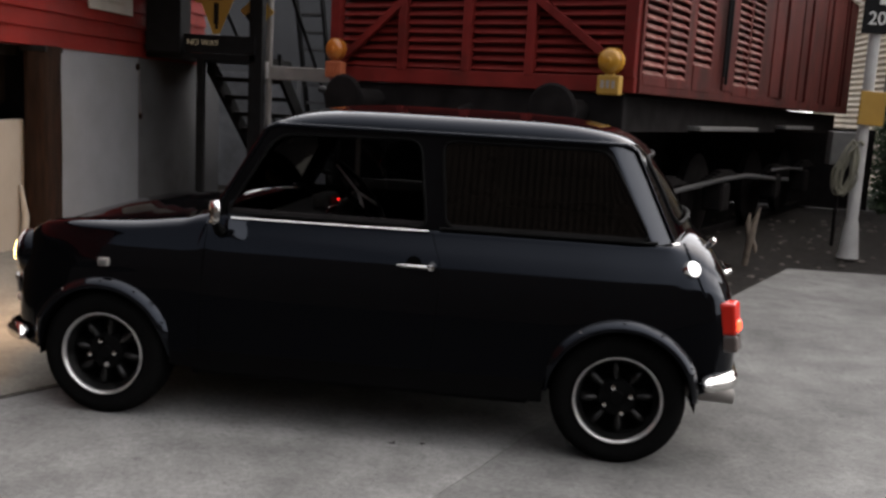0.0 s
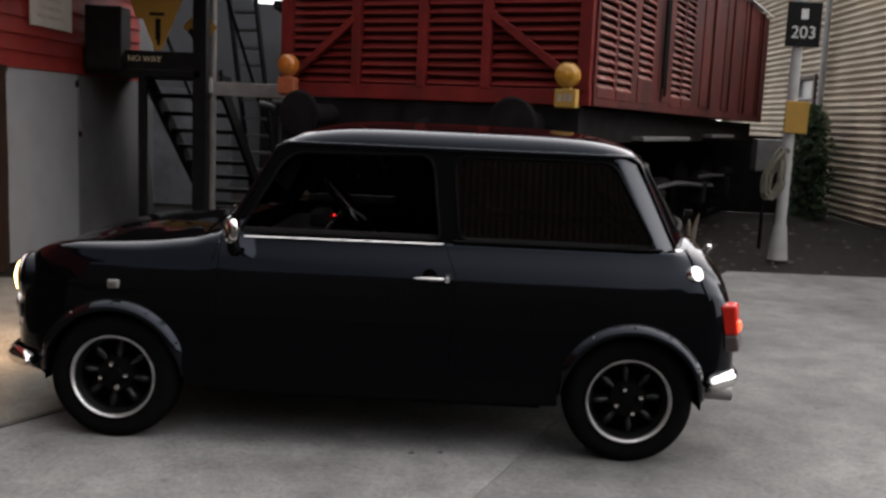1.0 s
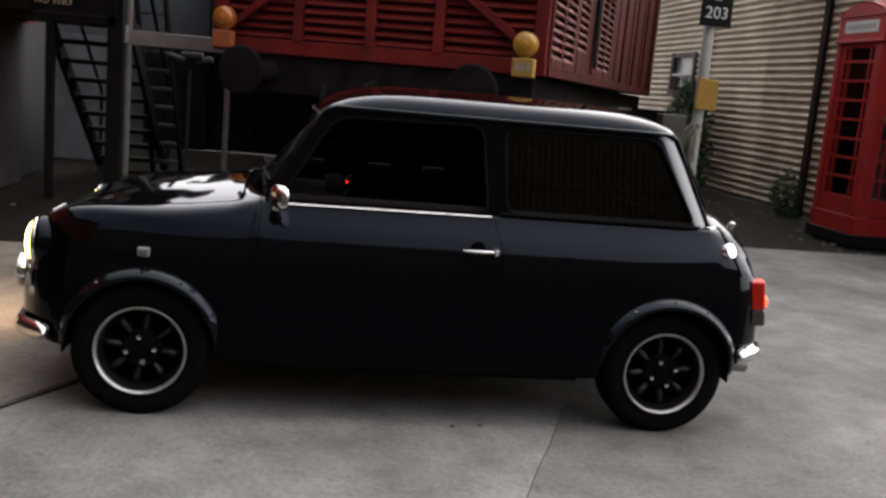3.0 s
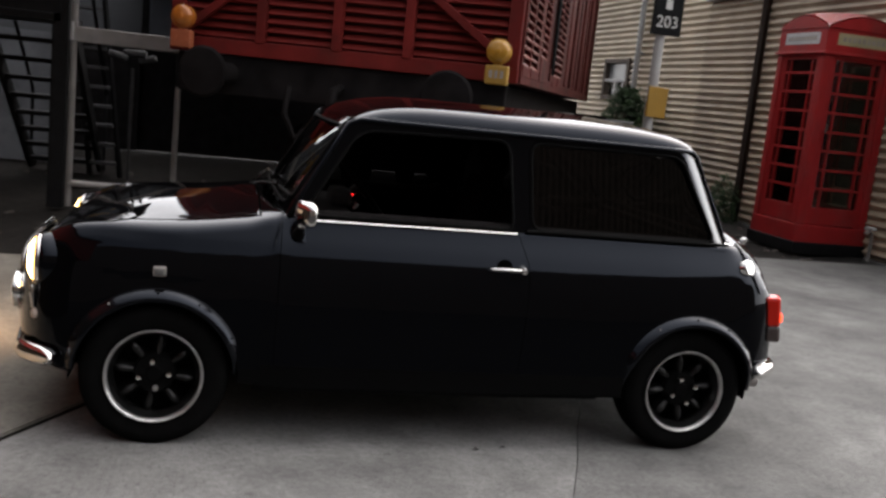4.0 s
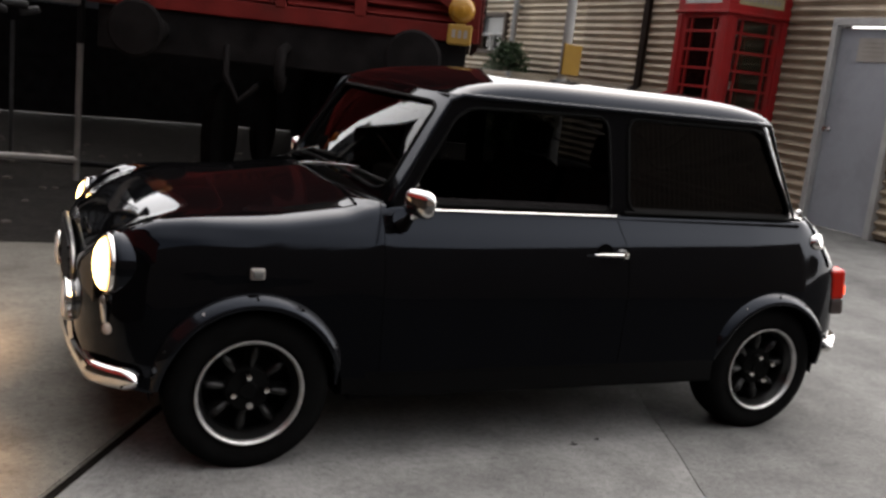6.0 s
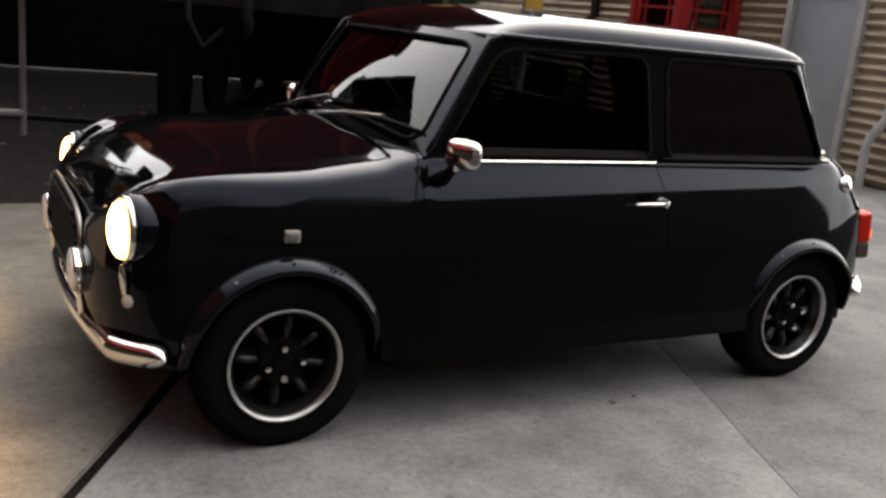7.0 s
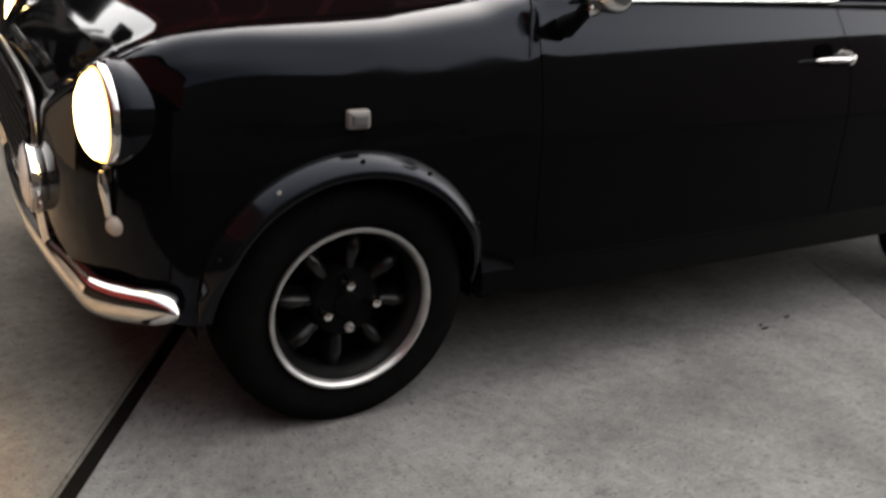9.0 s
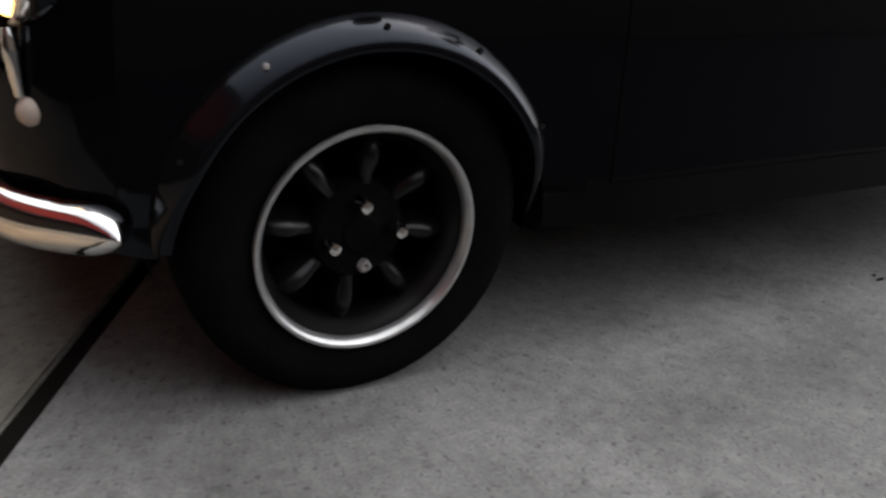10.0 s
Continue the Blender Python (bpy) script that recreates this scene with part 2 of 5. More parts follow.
GREYSTEEL = material("grey_galvanised_steel", (0.231, 0.217, 0.2044), 0.55, 0.2, vary=0.2, scale=12, stain=(0.088, 0.0681, 0.0534), stain_scale=6, stain_amount=0.5)
RENDER = material("white_rendered_wall", (0.1503, 0.1577, 0.1675), 0.9, vary=0.12, scale=2.5, bump=0.2, bscale=35, stain=(0.137, 0.141, 0.141), stain_scale=1.4, stain_amount=0.75)
BLOTCHWALL = material("blotched_rendered_wall", (0.099, 0.102, 0.109), 0.9, vary=0.2, scale=2.5, bump=0.2, bscale=35, stain=(0.02, 0.0193, 0.018), stain_scale=1.3, stain_amount=0.6)
# stained render, its base greyed to hold the shade under the landing
RENDERSHADE = material("shaded_rendered_wall", (0.0472, 0.0486, 0.0501), 0.9, vary=0.15, scale=2.5, bump=0.2, bscale=35, stain=(0.0221, 0.0198, 0.0188), stain_scale=1.1, stain_amount=0.7)
CREAM = material("cream_sheet", (0.242, 0.218, 0.185), 0.8, vary=0.1, scale=3, stain=(0.146, 0.126, 0.0968))
TIMBER = material("old_dark_timber", (0.0126, 0.0067, 0.0044), 0.9, spec=0.1, vary=0.45, scale=6, bump=0.5, bscale=18, stretch=(6, 6, 0.6), stain=(0.024, 0.0085, 0.005), stain_scale=3)
CORR = material("tan_corrugated_iron", (0.4866, 0.4074, 0.3036), 0.6, 0.0, vary=0.14, scale=2.0, bump=0.05, stain=(0.34, 0.267, 0.187), stain_scale=1.6, stain_amount=0.6, per_object=0.06)
# darker, browner copy of the tan iron for the sheets up to y 9.4
CORRDARK = material("darker_brown_corrugated_iron", (0.387, 0.3105, 0.225), 0.6, 0.0, vary=0.14, scale=2.0, bump=0.05, stain=(0.19, 0.14, 0.10), stain_scale=0.9, stain_amount=0.75, per_object=0.06)
PHONERED = material("faded_red_enamel", (0.2623, 0.01307, 0.01385), 0.5, spec=0.2, vary=0.15, scale=4, bump=0.06, stain=(0.176, 0.0366, 0.033), stain_scale=3, stain_amount=0.6)
PHONEGLASS = glass("dusty_glass", (0.72, 0.72, 0.69), 0.08)
SIGNCREAM = material("cream_sign_glass", (0.308, 0.263, 0.146), 0.4, vary=0.15, scale=10)
SIGNPALE = material("pale_sign_glass", (0.404, 0.411, 0.404), 0.4, vary=0.15, scale=10)
DOORGREY = material("grey_door_paint", (0.2777, 0.2877, 0.312), 0.6, vary=0.1, scale=3, stain=(0.101, 0.101, 0.11))
WHITE = material("white_paint", (0.352, 0.346, 0.334), 0.6, vary=0.1, scale=6, stain=(0.231, 0.217, 0.201), stain_scale=5, stain_amount=0.5)
PAPER = material("pale_notice", (0.301, 0.272, 0.242), 0.8, vary=0.08, scale=6)
INK = material("faded_ink", (0.25, 0.22, 0.19), 0.8, vary=0.2)
YELLOW = material("yellow_sheet", (0.301, 0.165, 0.0218), 0.6, vary=0.1, scale=6)
AMBER = material("orange_lamp_lens", (0.35, 0.106, 0.0146), 0.3, vary=0.15, scale=14, coat=0.4)
AMBERY = material("yellow_lamp_lens", (0.364, 0.174, 0.017), 0.3, vary=0.15, scale=14, coat=0.4)
ORANGE = material("faded_orange_plastic", (0.30, 0.075, 0.028), 0.6, vary=0.15, scale=9)
LETTER = material("cream_lettering", (0.518, 0.444, 0.296), 0.7, vary=0.05)
PALELETTER = material("white_lettering", (0.555, 0.548, 0.518), 0.7, vary=0.05)
ROPE = material("pale_rope", (0.1632, 0.1552, 0.1168), 0.9, vary=0.2, scale=60)
LEAF = material("green_leaf", (0.013, 0.0296, 0.00832), 0.7, spec=0.15, vary=0.4, scale=9)
BARK = material("bleached_wood", (0.106, 0.0824, 0.0634), 0.9, vary=0.3, scale=20)
GREYWALL = material("grey_blue_far_wall", (0.0462, 0.0475, 0.0502), 0.9, vary=0.15, scale=1.5)
BROWNWALL = material("brown_ribbed_fence", (0.058, 0.043, 0.034), 0.8, vary=0.3, scale=2)
SASHBROWN = material("weathered_brown_sash", (0.071, 0.0503, 0.0385), 0.8, vary=0.2, scale=8)
PALEPANE = material("pale_opaque_pane", (0.215, 0.223, 0.223), 0.25, vary=0.12, scale=3)
# wagon red with black stains, its base also darkened to shade the long side
SIDESHADERED = material("stained_shaded_red_boards", (0.0622, 0.0113, 0.00944), 0.7, spec=0.1, vary=0.3, scale=4, bump=0.2, bscale=30, stain=(0.0178, 0.00832, 0.0071), stain_scale=2.2, stain_amount=0.85, per_object=0.2, stretch=(1, 1, 0.45))
# paler louvre red: worn paint, with the sky's sheen put into the colour
SLATWORNSHEEN = material("worn_sheen_red_louvre", (0.124, 0.0266, 0.0213), 0.65, spec=0.2, vary=0.25, scale=9, stain=(0.202, 0.118, 0.0976), stain_scale=5, stain_amount=0.8, per_object=0.25)
GREYBOX = material("grey_meter_box", (0.088, 0.088, 0.0848), 0.6, vary=0.15)

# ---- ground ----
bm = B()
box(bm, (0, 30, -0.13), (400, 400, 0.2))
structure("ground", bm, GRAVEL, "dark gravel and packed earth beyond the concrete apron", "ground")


def slab(name, outline, mat=CONCRETE):
    b = B()
    prism(b, [(x, y, -0.12) for x, y in outline], (0, 0, 0.12))
    es = [e for e in b.edges if all(v.co.z > -0.01 for v in e.verts)]
    bmesh.ops.bevel(b, geom=es, offset=0.006, segments=2, affect="EDGES")
    return structure(name, b, mat, "worn grey concrete apron slab with stains", "pavement")


def on_joint(y, o=0.0):
    return (-0.280 + 0.607 * (y + 0.30) + o, y)


def on_crack(y, o=0.0):
    return (1.65 + 0.408 * (y + 0.60) + o, y)


Y0, Y1 = -1.68, 2.5
slab("pavement_west", [(-12, Y0), on_joint(Y0, -0.019), on_joint(Y1, -0.019), (-2.4, Y1), (-12, Y1)], CONCRETEWEST)
ragged = [on_crack(y, -0.003 + 0.010 * noise.noise((y * 3.1, 0, 5))) for y in np.arange(Y1, Y0, -0.12)]
slab("pavement_middle", [on_joint(Y0, 0.019)] + [(x, y) for x, y in ragged[::-1]] + [on_joint(Y1, 0.019)])
slab("pavement_east", [(x + 0.004, y) for x, y in ragged] + [(14, Y0), (14, 4.6), (7.4, 4.6), (3.85, 4.5), (2.95, 2.62)], CONCRETEEAST)
b = B()
prism(b, [(*on_joint(Y0, -0.018), -0.03), (*on_joint(Y0, 0.018), -0.03), (*on_joint(Y1, 0.018), -0.03), (*on_joint(Y1, -0.018), -0.03)], (0, 0, 0.022))
structure("expansion_joint", b, JOINT, "black filler strip in the concrete expansion joint", "joint")

# unseen dark sheet, added so the car's lower side mirrors something dark
b = B()
prism(b, [(-14, -9.4, -0.06), (16, -9.4, -0.06), (16, -1.70, -0.06), (-14, -1.70, -0.06)], (0, 0, 0.05))
structure("road", b, DARKSHEET, "unseen dark sheet added to darken reflections in the car's side", "road")

# small dark spots dropped on the concrete
random.seed(4)
b = B()
for k in range(6):
    x, y, r = 1.24 + random.uniform(-0.08, 0.08), -0.69 + random.uniform(-0.02, 0.02), random.uniform(0.003, 0.006)
    revolve(b, [(r, 0.0005), (r * 0.8, 0.0022)], Matrix.Translation((x, y, 0)) @ Matrix.Diagonal((1.7, 0.9, 1, 1)), 8)
tagged(part("debris", b, JOINT), "small dark crumbs lying on the concrete", "debris", "", "stuff")

# ---- east wall: corrugated iron ----
WX = 7.27
b = B()
for y0, y1, z0, z1 in ((2.5, 3.40, 0, 3.12), (3.40, 4.33, 2.17, 3.12), (4.33, 9.4, 0, 3.12), (9.4, 12.0, 0, 4.45), (12.0, 13.1, 0, 1.58), (12.0, 13.1, 2.30, 4.45), (13.1, 18, 0, 4.45)):
    box(b, (WX + 0.12, (y0 + y1) / 2, (z0 + z1) / 2), (0.16, y1 - y0, z1 - z0))
wall_east = structure("wall_east", b, BROWNWALL, "shed wall clad in tan horizontal corrugated iron", "wall")


def corrugated(y0, y1, z0, z1, off):
    b = B()
    n = max(2, int((z1 - z0) / 0.0105))
    rows = []
    for i in range(n + 1):
        z = z0 + (z1 - z0) * i / n
        x = WX + off + 0.027 * math.sin(2 * math.pi * z / 0.106)
        rows.append([(x, y, z) for y in (y0, (y0 + y1) / 2, y1)])
    grid_faces(b, rows)
    return b


ys = [2.5, 3.39, 4.34, 6.7, 9.4, 11.99, 13.11, 15.5, 18]
for i, (y0, y1) in enumerate(zip(ys, ys[1:])):
    o = 0.004 * (i % 2)
    top = 4.44 if y0 > 9 else 3.11
    spans = [(0.02, 1.66), (1.64, top)]
    if (y0, y1) == (3.39, 4.34):
        spans = [(2.18, top)]
    if (y0, y1) == (11.99, 13.11):
        spans = [(0.02, 1.57), (2.31, 4.44)]
    for k, (z0, z1) in enumerate(spans):
        part("corrugated_sheet", corrugated(y0 - 0.02, y1 + 0.02, z0, z1, o - 0.003 * k), CORR if y0 > 9 else CORRDARK, wall_east, smooth=60)
b = B()
box(b, (WX + 0.08, 13.7, 4.49), (0.36, 8.6, 0.08), bevel=0.01)
part("capping", b, GREYSTEEL, wall_east)
b = B()
box(b, (WX + 0.08, 5.92, 3.16), (0.36, 6.9, 0.08), bevel=0.01)
part("capping", b, GREYSTEEL, wall_east)
b = B()
box(b, (WX - 0.045, 7.75, 1.56), (0.06, 0.13, 3.12), bevel=0.006)
part("cover_strip", b, TIMBER, wall_east, "dark vertical timber cover strip")

# door in the east wall
DY0, DY1, DH = 3.44, 4.29, 2.13
door = thing("door_1", (WX, 3.865, 0), "closed grey door in a white frame with a pale notice", "door", "", "structure")
b = B()
box(b, (WX + 0.02, (DY0 + DY1) / 2, DH / 2), (0.045, DY1 - DY0 - 0.02, DH - 0.02), bevel=0.004)
leaf = part("door_leaf", b, DOORGREY, door)
for y in (DY0 - 0.03, DY1 + 0.03):
    b = B()
    box(b, (WX - 0.01, y, DH / 2 + 0.02), (0.12, 0.075, DH + 0.04), bevel=0.006)
    part("door_jamb", b, WHITE, door, "white painted door jamb")
b = B()
box(b, (WX - 0.01, (DY0 + DY1) / 2, DH + 0.05), (0.12, DY1 - DY0 + 0.13, 0.08), bevel=0.006)
part("door_head", b, WHITE, door)
b = B()
box(b, (WX - 0.008, 3.80, 1.90), (0.006, 0.42, 0.24))
notice = part("notice", b, PAPER, door, "pale notice sheet with faded lines")
for k in range(4):
    b = B()
    box(b, (WX - 0.0125, 3.80 + 0.02 * (k % 2), 1.97 - 0.045 * k), (0.002, 0.30 - 0.05 * (k % 2), 0.012))
    part("line", b, INK, notice)
b = B()
revolve(b, [(0.026, 0), (0.026, 0.012), (0.012, 0.014), (0.012, 0.05), (0.028, 0.055), (0.028, 0.075), (0.0, 0.08)], axis((WX - 0.003, 4.20, 1.05), (-1, 0, 0)), 16)
part("door_knob", b, CHROME, door)

# pipes on the east wall
down = thing("downpipe", (7.16, 2.97, 0), "white drainpipe with a kink near the ground on the shed wall", "pipe")
b = B()
tube(b, [(7.19, 2.86, 3.10), (7.19, 2.86, 0.78), (7.18, 2.88, 0.66), (7.14, 2.97, 0.50), (7.13, 2.99, 0.40), (7.13, 2.99, 0.0)], 0.045, 12)
part("pipe", b, WHITE, down, smooth=40)
for z in (0.95, 2.2):
    b = B()
    box(b, (7.22, 2.86, z), (0.10, 0.13, 0.03), bevel=0.004)
    part("pipe_clip", b, WHITE, down)
vent = thing("vent_pipe", (7.20, 11.58, 0), "thin white vent pipe fixed to the corrugated wall", "pipe")
b = B()
tube(b, [(7.17, 11.58, 0.0), (7.17, 11.58, 3.9)], 0.05, 10)
part("pipe", b, WHITE, vent, smooth=40)
b = B()
box(b, (7.22, 11.58, 2.4), (0.1, 0.14, 0.04))
part("pipe_clip", b, WHITE, vent)

# small sash window of the shed
win = thing("window_1", (WX, 12.55, 1.58), "small brown-framed sash window in the corrugated wall", "window", "", "structure")
for y in (12.03, 13.07):
    b = B()
    box(b, (WX - 0.02, y, 1.94), (0.09, 0.10, 0.76), bevel=0.004)
    part("window_frame", b, SASHBROWN, win)
for z, h, mat in ((1.60, 0.07, SASHBROWN), (1.915, 0.045, WHITE), (2.275, 0.08, SASHBROWN)):
    b = B()
    box(b, (WX - 0.016, 12.55, z), (0.08, 0.94, h), bevel=0.004)
    part("window_rail", b, mat, win)
b = B()
box(b, (WX - 0.01, 12.55, 1.76), (0.04, 0.04, 0.26), bevel=0.003)
part("glazing_bar", b, WHITE, win)
for z, h, mat in ((1.765, 0.27, PHONEGLASS), (2.09, 0.32, PALEPANE)):
    b = B()
    box(b, (WX + 0.03, 12.55, z), (0.006, 0.96, h))
    part("pane", b, mat, win)

# garden tap
tap = thing("garden_tap", (7.2, 4.86, 0.0), "pale tap and short standpipe by the corrugated wall", "tap")
b = B()
tube(b, [(7.2, 4.86, 0), (7.2, 4.86, 0.30), (7.15, 4.85, 0.33), (7.10, 4.84, 0.30)], 0.018, 8)
part("standpipe", b, GREYSTEEL, tap, smooth=40)
b = B()
box(b, (7.17, 4.86, 0.36), (0.09, 0.11, 0.035), bevel=0.012)
part("tap_head", b, WHITE, tap)

# ---- west building ----
XW = -2.3
# far end of the base wall, with the landing's shade in its colour
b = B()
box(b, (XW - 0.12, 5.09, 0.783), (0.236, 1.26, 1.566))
structure("wall_west_shaded", b, RENDERSHADE, "stained end of the rendered base wall, greyed for shade under the landing", "wall")
b = B()
box(b, (XW - 0.12, 3.73, 0.785), (0.24, 1.46, 1.57))
wall_west = structure("wall_west", b, RENDER, "white rendered base wall with grey stains", "wall")
for y, z in ((4.44, 1.48), (4.50, 1.02)):
    b = B()
    revolve(b, [(0.035, 0), (0.03, 0.012), (0.0, 0.02)], axis((XW + 0.001, y, z), (1, 0, 0)), 10)
    part("rust_bolt", b, TIMBER, wall_west, "rusty bolt head")
b = B()
tube(b, [(XW + 0.012, 4.45, 1.46), (XW + 0.010, 4.47, 1.25), (XW + 0.012, 4.48, 1.04)], 0.003, 6)
part("conduit", b, GREYSTEEL, wall_west)

b = B()
box(b, (XW - 0.12, 0.8, 2.22), (0.20, 10.6, 1.30))
wall_upper = structure("wall_west_upper", b, BOARDRED, "red weatherboard wall of the raised station building", "wall")
for i in range(10):
    b = B()
    z = 1.57 + 0.135 * i
    prism(b, [(XW - 0.03, -4.5, z), (XW + 0.018, -4.5, z), (XW - 0.004, -4.5, z + 0.145), (XW - 0.03, -4.5, z + 0.145)], (0, 10.6, 0))
    part("weatherboard", b, BOARDRED, wall_upper)
b = B()
box(b, (XW - 0.45, 0.8, 2.94), (1.1, 11.2, 0.10))
part("eaves", b, BLACKSTEEL, wall_upper)

# the recess shade is put into this wall's near-black colour
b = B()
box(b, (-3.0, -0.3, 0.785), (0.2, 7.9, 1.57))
structure("wall_undercroft", b, VOID, "back wall under the raised red building, coloured near black for shade", "wall")
# dark tone here carries the shade behind the stairs
b = B()
box(b, (XW - 0.2, 6.3, 1.44), (0.2, 1.1, 2.88))
structure("wall_corner", b, GREYWALL, "wall behind the steel stairs, toned dark for the shade there", "wall")
b = B()
box(b, (XW - 0.55, -0.8, 1.53), (0.62, 7.4, 0.08))
structure("floor_beam", b, BLACKSTEEL, "dark floor beam under the red building", "beam")

b = B()
rows = []
for i in range(17):
    z = 1.57 * i / 16
    rows.append([(XW + 0.03 + (0.11 + 0.012 * noise.noise((z * 2, k, 0))) * math.copysign(abs(math.cos(a)) ** 0.45, math.cos(a)),
                  2.755 + (0.122 + 0.014 * noise.noise((z * 2.3, k, 3))) * math.copysign(abs(math.sin(a)) ** 0.45, math.sin(a)), z)
                 for k in range(24) for a in (2 * math.pi * k / 24,)])
vs = grid_faces(b, rows, close_u=True)
b.faces.new(vs[0]), b.faces.new(vs[-1])
tagged(part("timber_post", b, TIMBER, smooth=50), "old dark timber post under the red building", "post")
b = B()
box(b, (XW + 0.02, 2.755, 1.545), (0.22, 0.26, 0.045), bevel=0.008)
tagged(part("post_cap", b, BLACKSTEEL), "dark bearing plate on the timber post", "plate")

b = B()
box(b, (-2.42, 1.69, 0.50), (0.05, 2.0, 1.0), bevel=0.005)
tagged(part("cream_panel", b, CREAM), "cream sheet panel closing the recess", "panel")
b = B()
tube(b, [(-2.36, 2.60, 0.0), (-2.34, 2.61, 0.25), (-2.37, 2.60, 0.5)], [0.035, 0.028, 0.012], 8)
tagged(part("pale_sack", b, CREAM, smooth=60), "small pale rolled sack against the panel", "sack")

card = thing("wall_sign", (XW + 0.02, 3.87, 1.93), "cream rectangular sign screwed to the red weatherboards", "sign")
b = B()
box(b, (XW + 0.030, 3.87, 2.16), (0.014, 0.80, 0.46), bevel=0.003)
part("plate", b, PAPER, card)
for k in range(5):
    b = B()
    box(b, (XW + 0.039, 3.87 + 0.03 * ((k * 7) % 3 - 1), 2.02 + 0.075 * k), (0.003, 0.50 - 0.09 * (k % 3), 0.028))
    part("line", b, INK, card)

# ---- sign gantry, stairs and gate ----
gantry = thing("sign_gantry", (-1.7, 4.65, 0), "black steel landing frame with yellow signs", "gantry")
b = B()
box(b, (-1.20, 4.66, 1.37), (0.13, 0.12, 2.74), bevel=0.008)
part("post", b, BLACKSTEEL, gantry)
b = B()
box(b, (-1.755, 4.66, 0.82), (0.07, 0.08, 1.64), bevel=0.008)
part("post", b, BLACKSTEEL, gantry)
b = B()
box(b, (-2.07, 4.62, 1.92), (0.34, 0.26, 0.58), bevel=0.01)
part("lamp_box", b, BLACKSTEEL, gantry, "black boxed lamp housing")
b = B()
box(b, (-1.75, 4.64, 1.735), (1.10, 0.10, 0.17), bevel=0.004)
board = part("name_board", b, BLACKSTEEL, gantry, "black board with cream lettering")
letters("lettering", "NO WAY", 0.076, LETTER, board, pose(-1.715, 4.587, 1.742, 90, 0, 0), "cream letters")
b = B()
box(b, (-1.75, 5.2, 1.615), (1.1, 1.2, 0.06))
part("landing", b, BLACKSTEEL, gantry)
b = B()
prism(b, [(-1.86, 4.60, 2.30), (-1.80, 4.60, 2.12), (-1.74, 4.60, 2.12), (-1.62, 4.60, 1.83), (-1.56, 4.60, 1.83), (-1.42, 4.60, 2.16), (-1.36, 4.60, 2.30)], (0, 0.012, 0))
tri = part("warning_triangle", b, YELLOW, gantry, "yellow triangular warning sign with black marks")
for k, (x, z, w, h) in enumerate(((-1.59, 2.02, 0.05, 0.20), (-1.60, 2.16, 0.14, 0.03), (-1.585, 1.90, 0.03, 0.05))):
    b = B()
    box(b, (x, 4.597, z), (w, 0.004, h))
    part("mark", b, BLACKSTEEL, tri)
b = B()
prism(b, [(-1.24, 4.76, 2.24), (-1.41, 4.76, 2.07), (-1.24, 4.76, 1.90), (-1.07, 4.76, 2.07)], (0, 0.012, 0))
dia = part("warning_diamond", b, YELLOW, gantry, "yellow diamond warning sign")
b = B()
prism(b, [(-1.33, 4.756, 2.06), (-1.36, 4.756, 2.02), (-1.31, 4.756, 1.96), (-1.27, 4.756, 2.00)], (0, 0.003, 0))
part("mark", b, BLACKSTEEL, dia)

b = B()
box(b, (-1.62, 4.1, 2.80), (1.66, 3.0, 0.10), bevel=0.01)
part("canopy", b, BLACKSTEEL, gantry, "dark flat canopy over the landing")

stairs = thing("steel_stairs", (-1.7, 6.8, 0), "black open steel stairs going down from the landing", "stairs")
for x in (-1.95, -1.20):
    b = B()
    prism(b, [(x - 0.02, 5.35, 1.70), (x - 0.02, 5.35, 1.48), (x - 0.02, 7.55, 0.0), (x - 0.02, 7.88, 0.0)], (0.04, 0, 0))
    part("stringer", b, BLACKSTEEL, stairs)
for k in range(8):
    b = B()
    box(b, (-1.575, 5.62 + 0.27 * k, 1.42 - 0.185 * k), (0.73, 0.24, 0.045))
    part("tread", b, BLACKSTEEL, stairs)
for x in (-1.99, -1.18):
    b = B()
    tube(b, [(x, 5.35, 2.55), (x, 7.8, 0.9), (x, 7.8, 0.0)], 0.02, 8)
    part("handrail", b, BLACKSTEEL, stairs)

# white steps of a second, steeper flight behind
steps = thing("ladder_stairs", (-1.09, 7.3, 0), "steep ladder stair with worn pale treads", "stairs")
for x in (-1.25, -0.93):
    b = B()
    tube(b, [(x - 0.35, 7.0, 3.0), (x, 7.2, 0.0)], 0.035, 6)
    part("stringer", b, BLACKSTEEL, steps)
for k in range(13):
    b = B()
    box(b, (-1.09 - 0.35 * ((0.16 + 0.21 * k) / 3.0), 7.16, 0.16 + 0.21 * k), (0.29, 0.20, 0.03))
    part("tread", b, TREAD, steps)

gate = thing("gate_frame", (-0.68, 4.85, 0), "grey galvanised tube gate frame standing open behind the car", "gate")
LP, RP = Vector((-1.12, 4.79, 0)), Vector((-0.24, 4.95, 0))
for p, h, r in ((LP, 2.75, 0.031), (RP, 1.15, 0.025)):
    b = B()
    tube(b, [p, p + Vector((0, 0, h))], r, 10)
    part("upright", b, GREYSTEEL, gate, smooth=40)
b = B()
tube(b, [RP + Vector((0, 0, 1.13)), RP + Vector((0, 0, 1.60))], 0.029, 10)
part("sleeve", b, BLACKSTEEL, gate, "black upper sleeve of the gate upright", smooth=40)
b = B()
d = (RP - LP).normalized()
box(b, (LP + RP) / 2 + Vector((0, 0, 1.50)), ((RP - LP).length, 0.05, 0.13), m=Matrix.Rotation(math.atan2(d.y, d.x), 3, "Z"), bevel=0.006)
part("top_rail", b, GREYSTEEL, gate)
b = B()
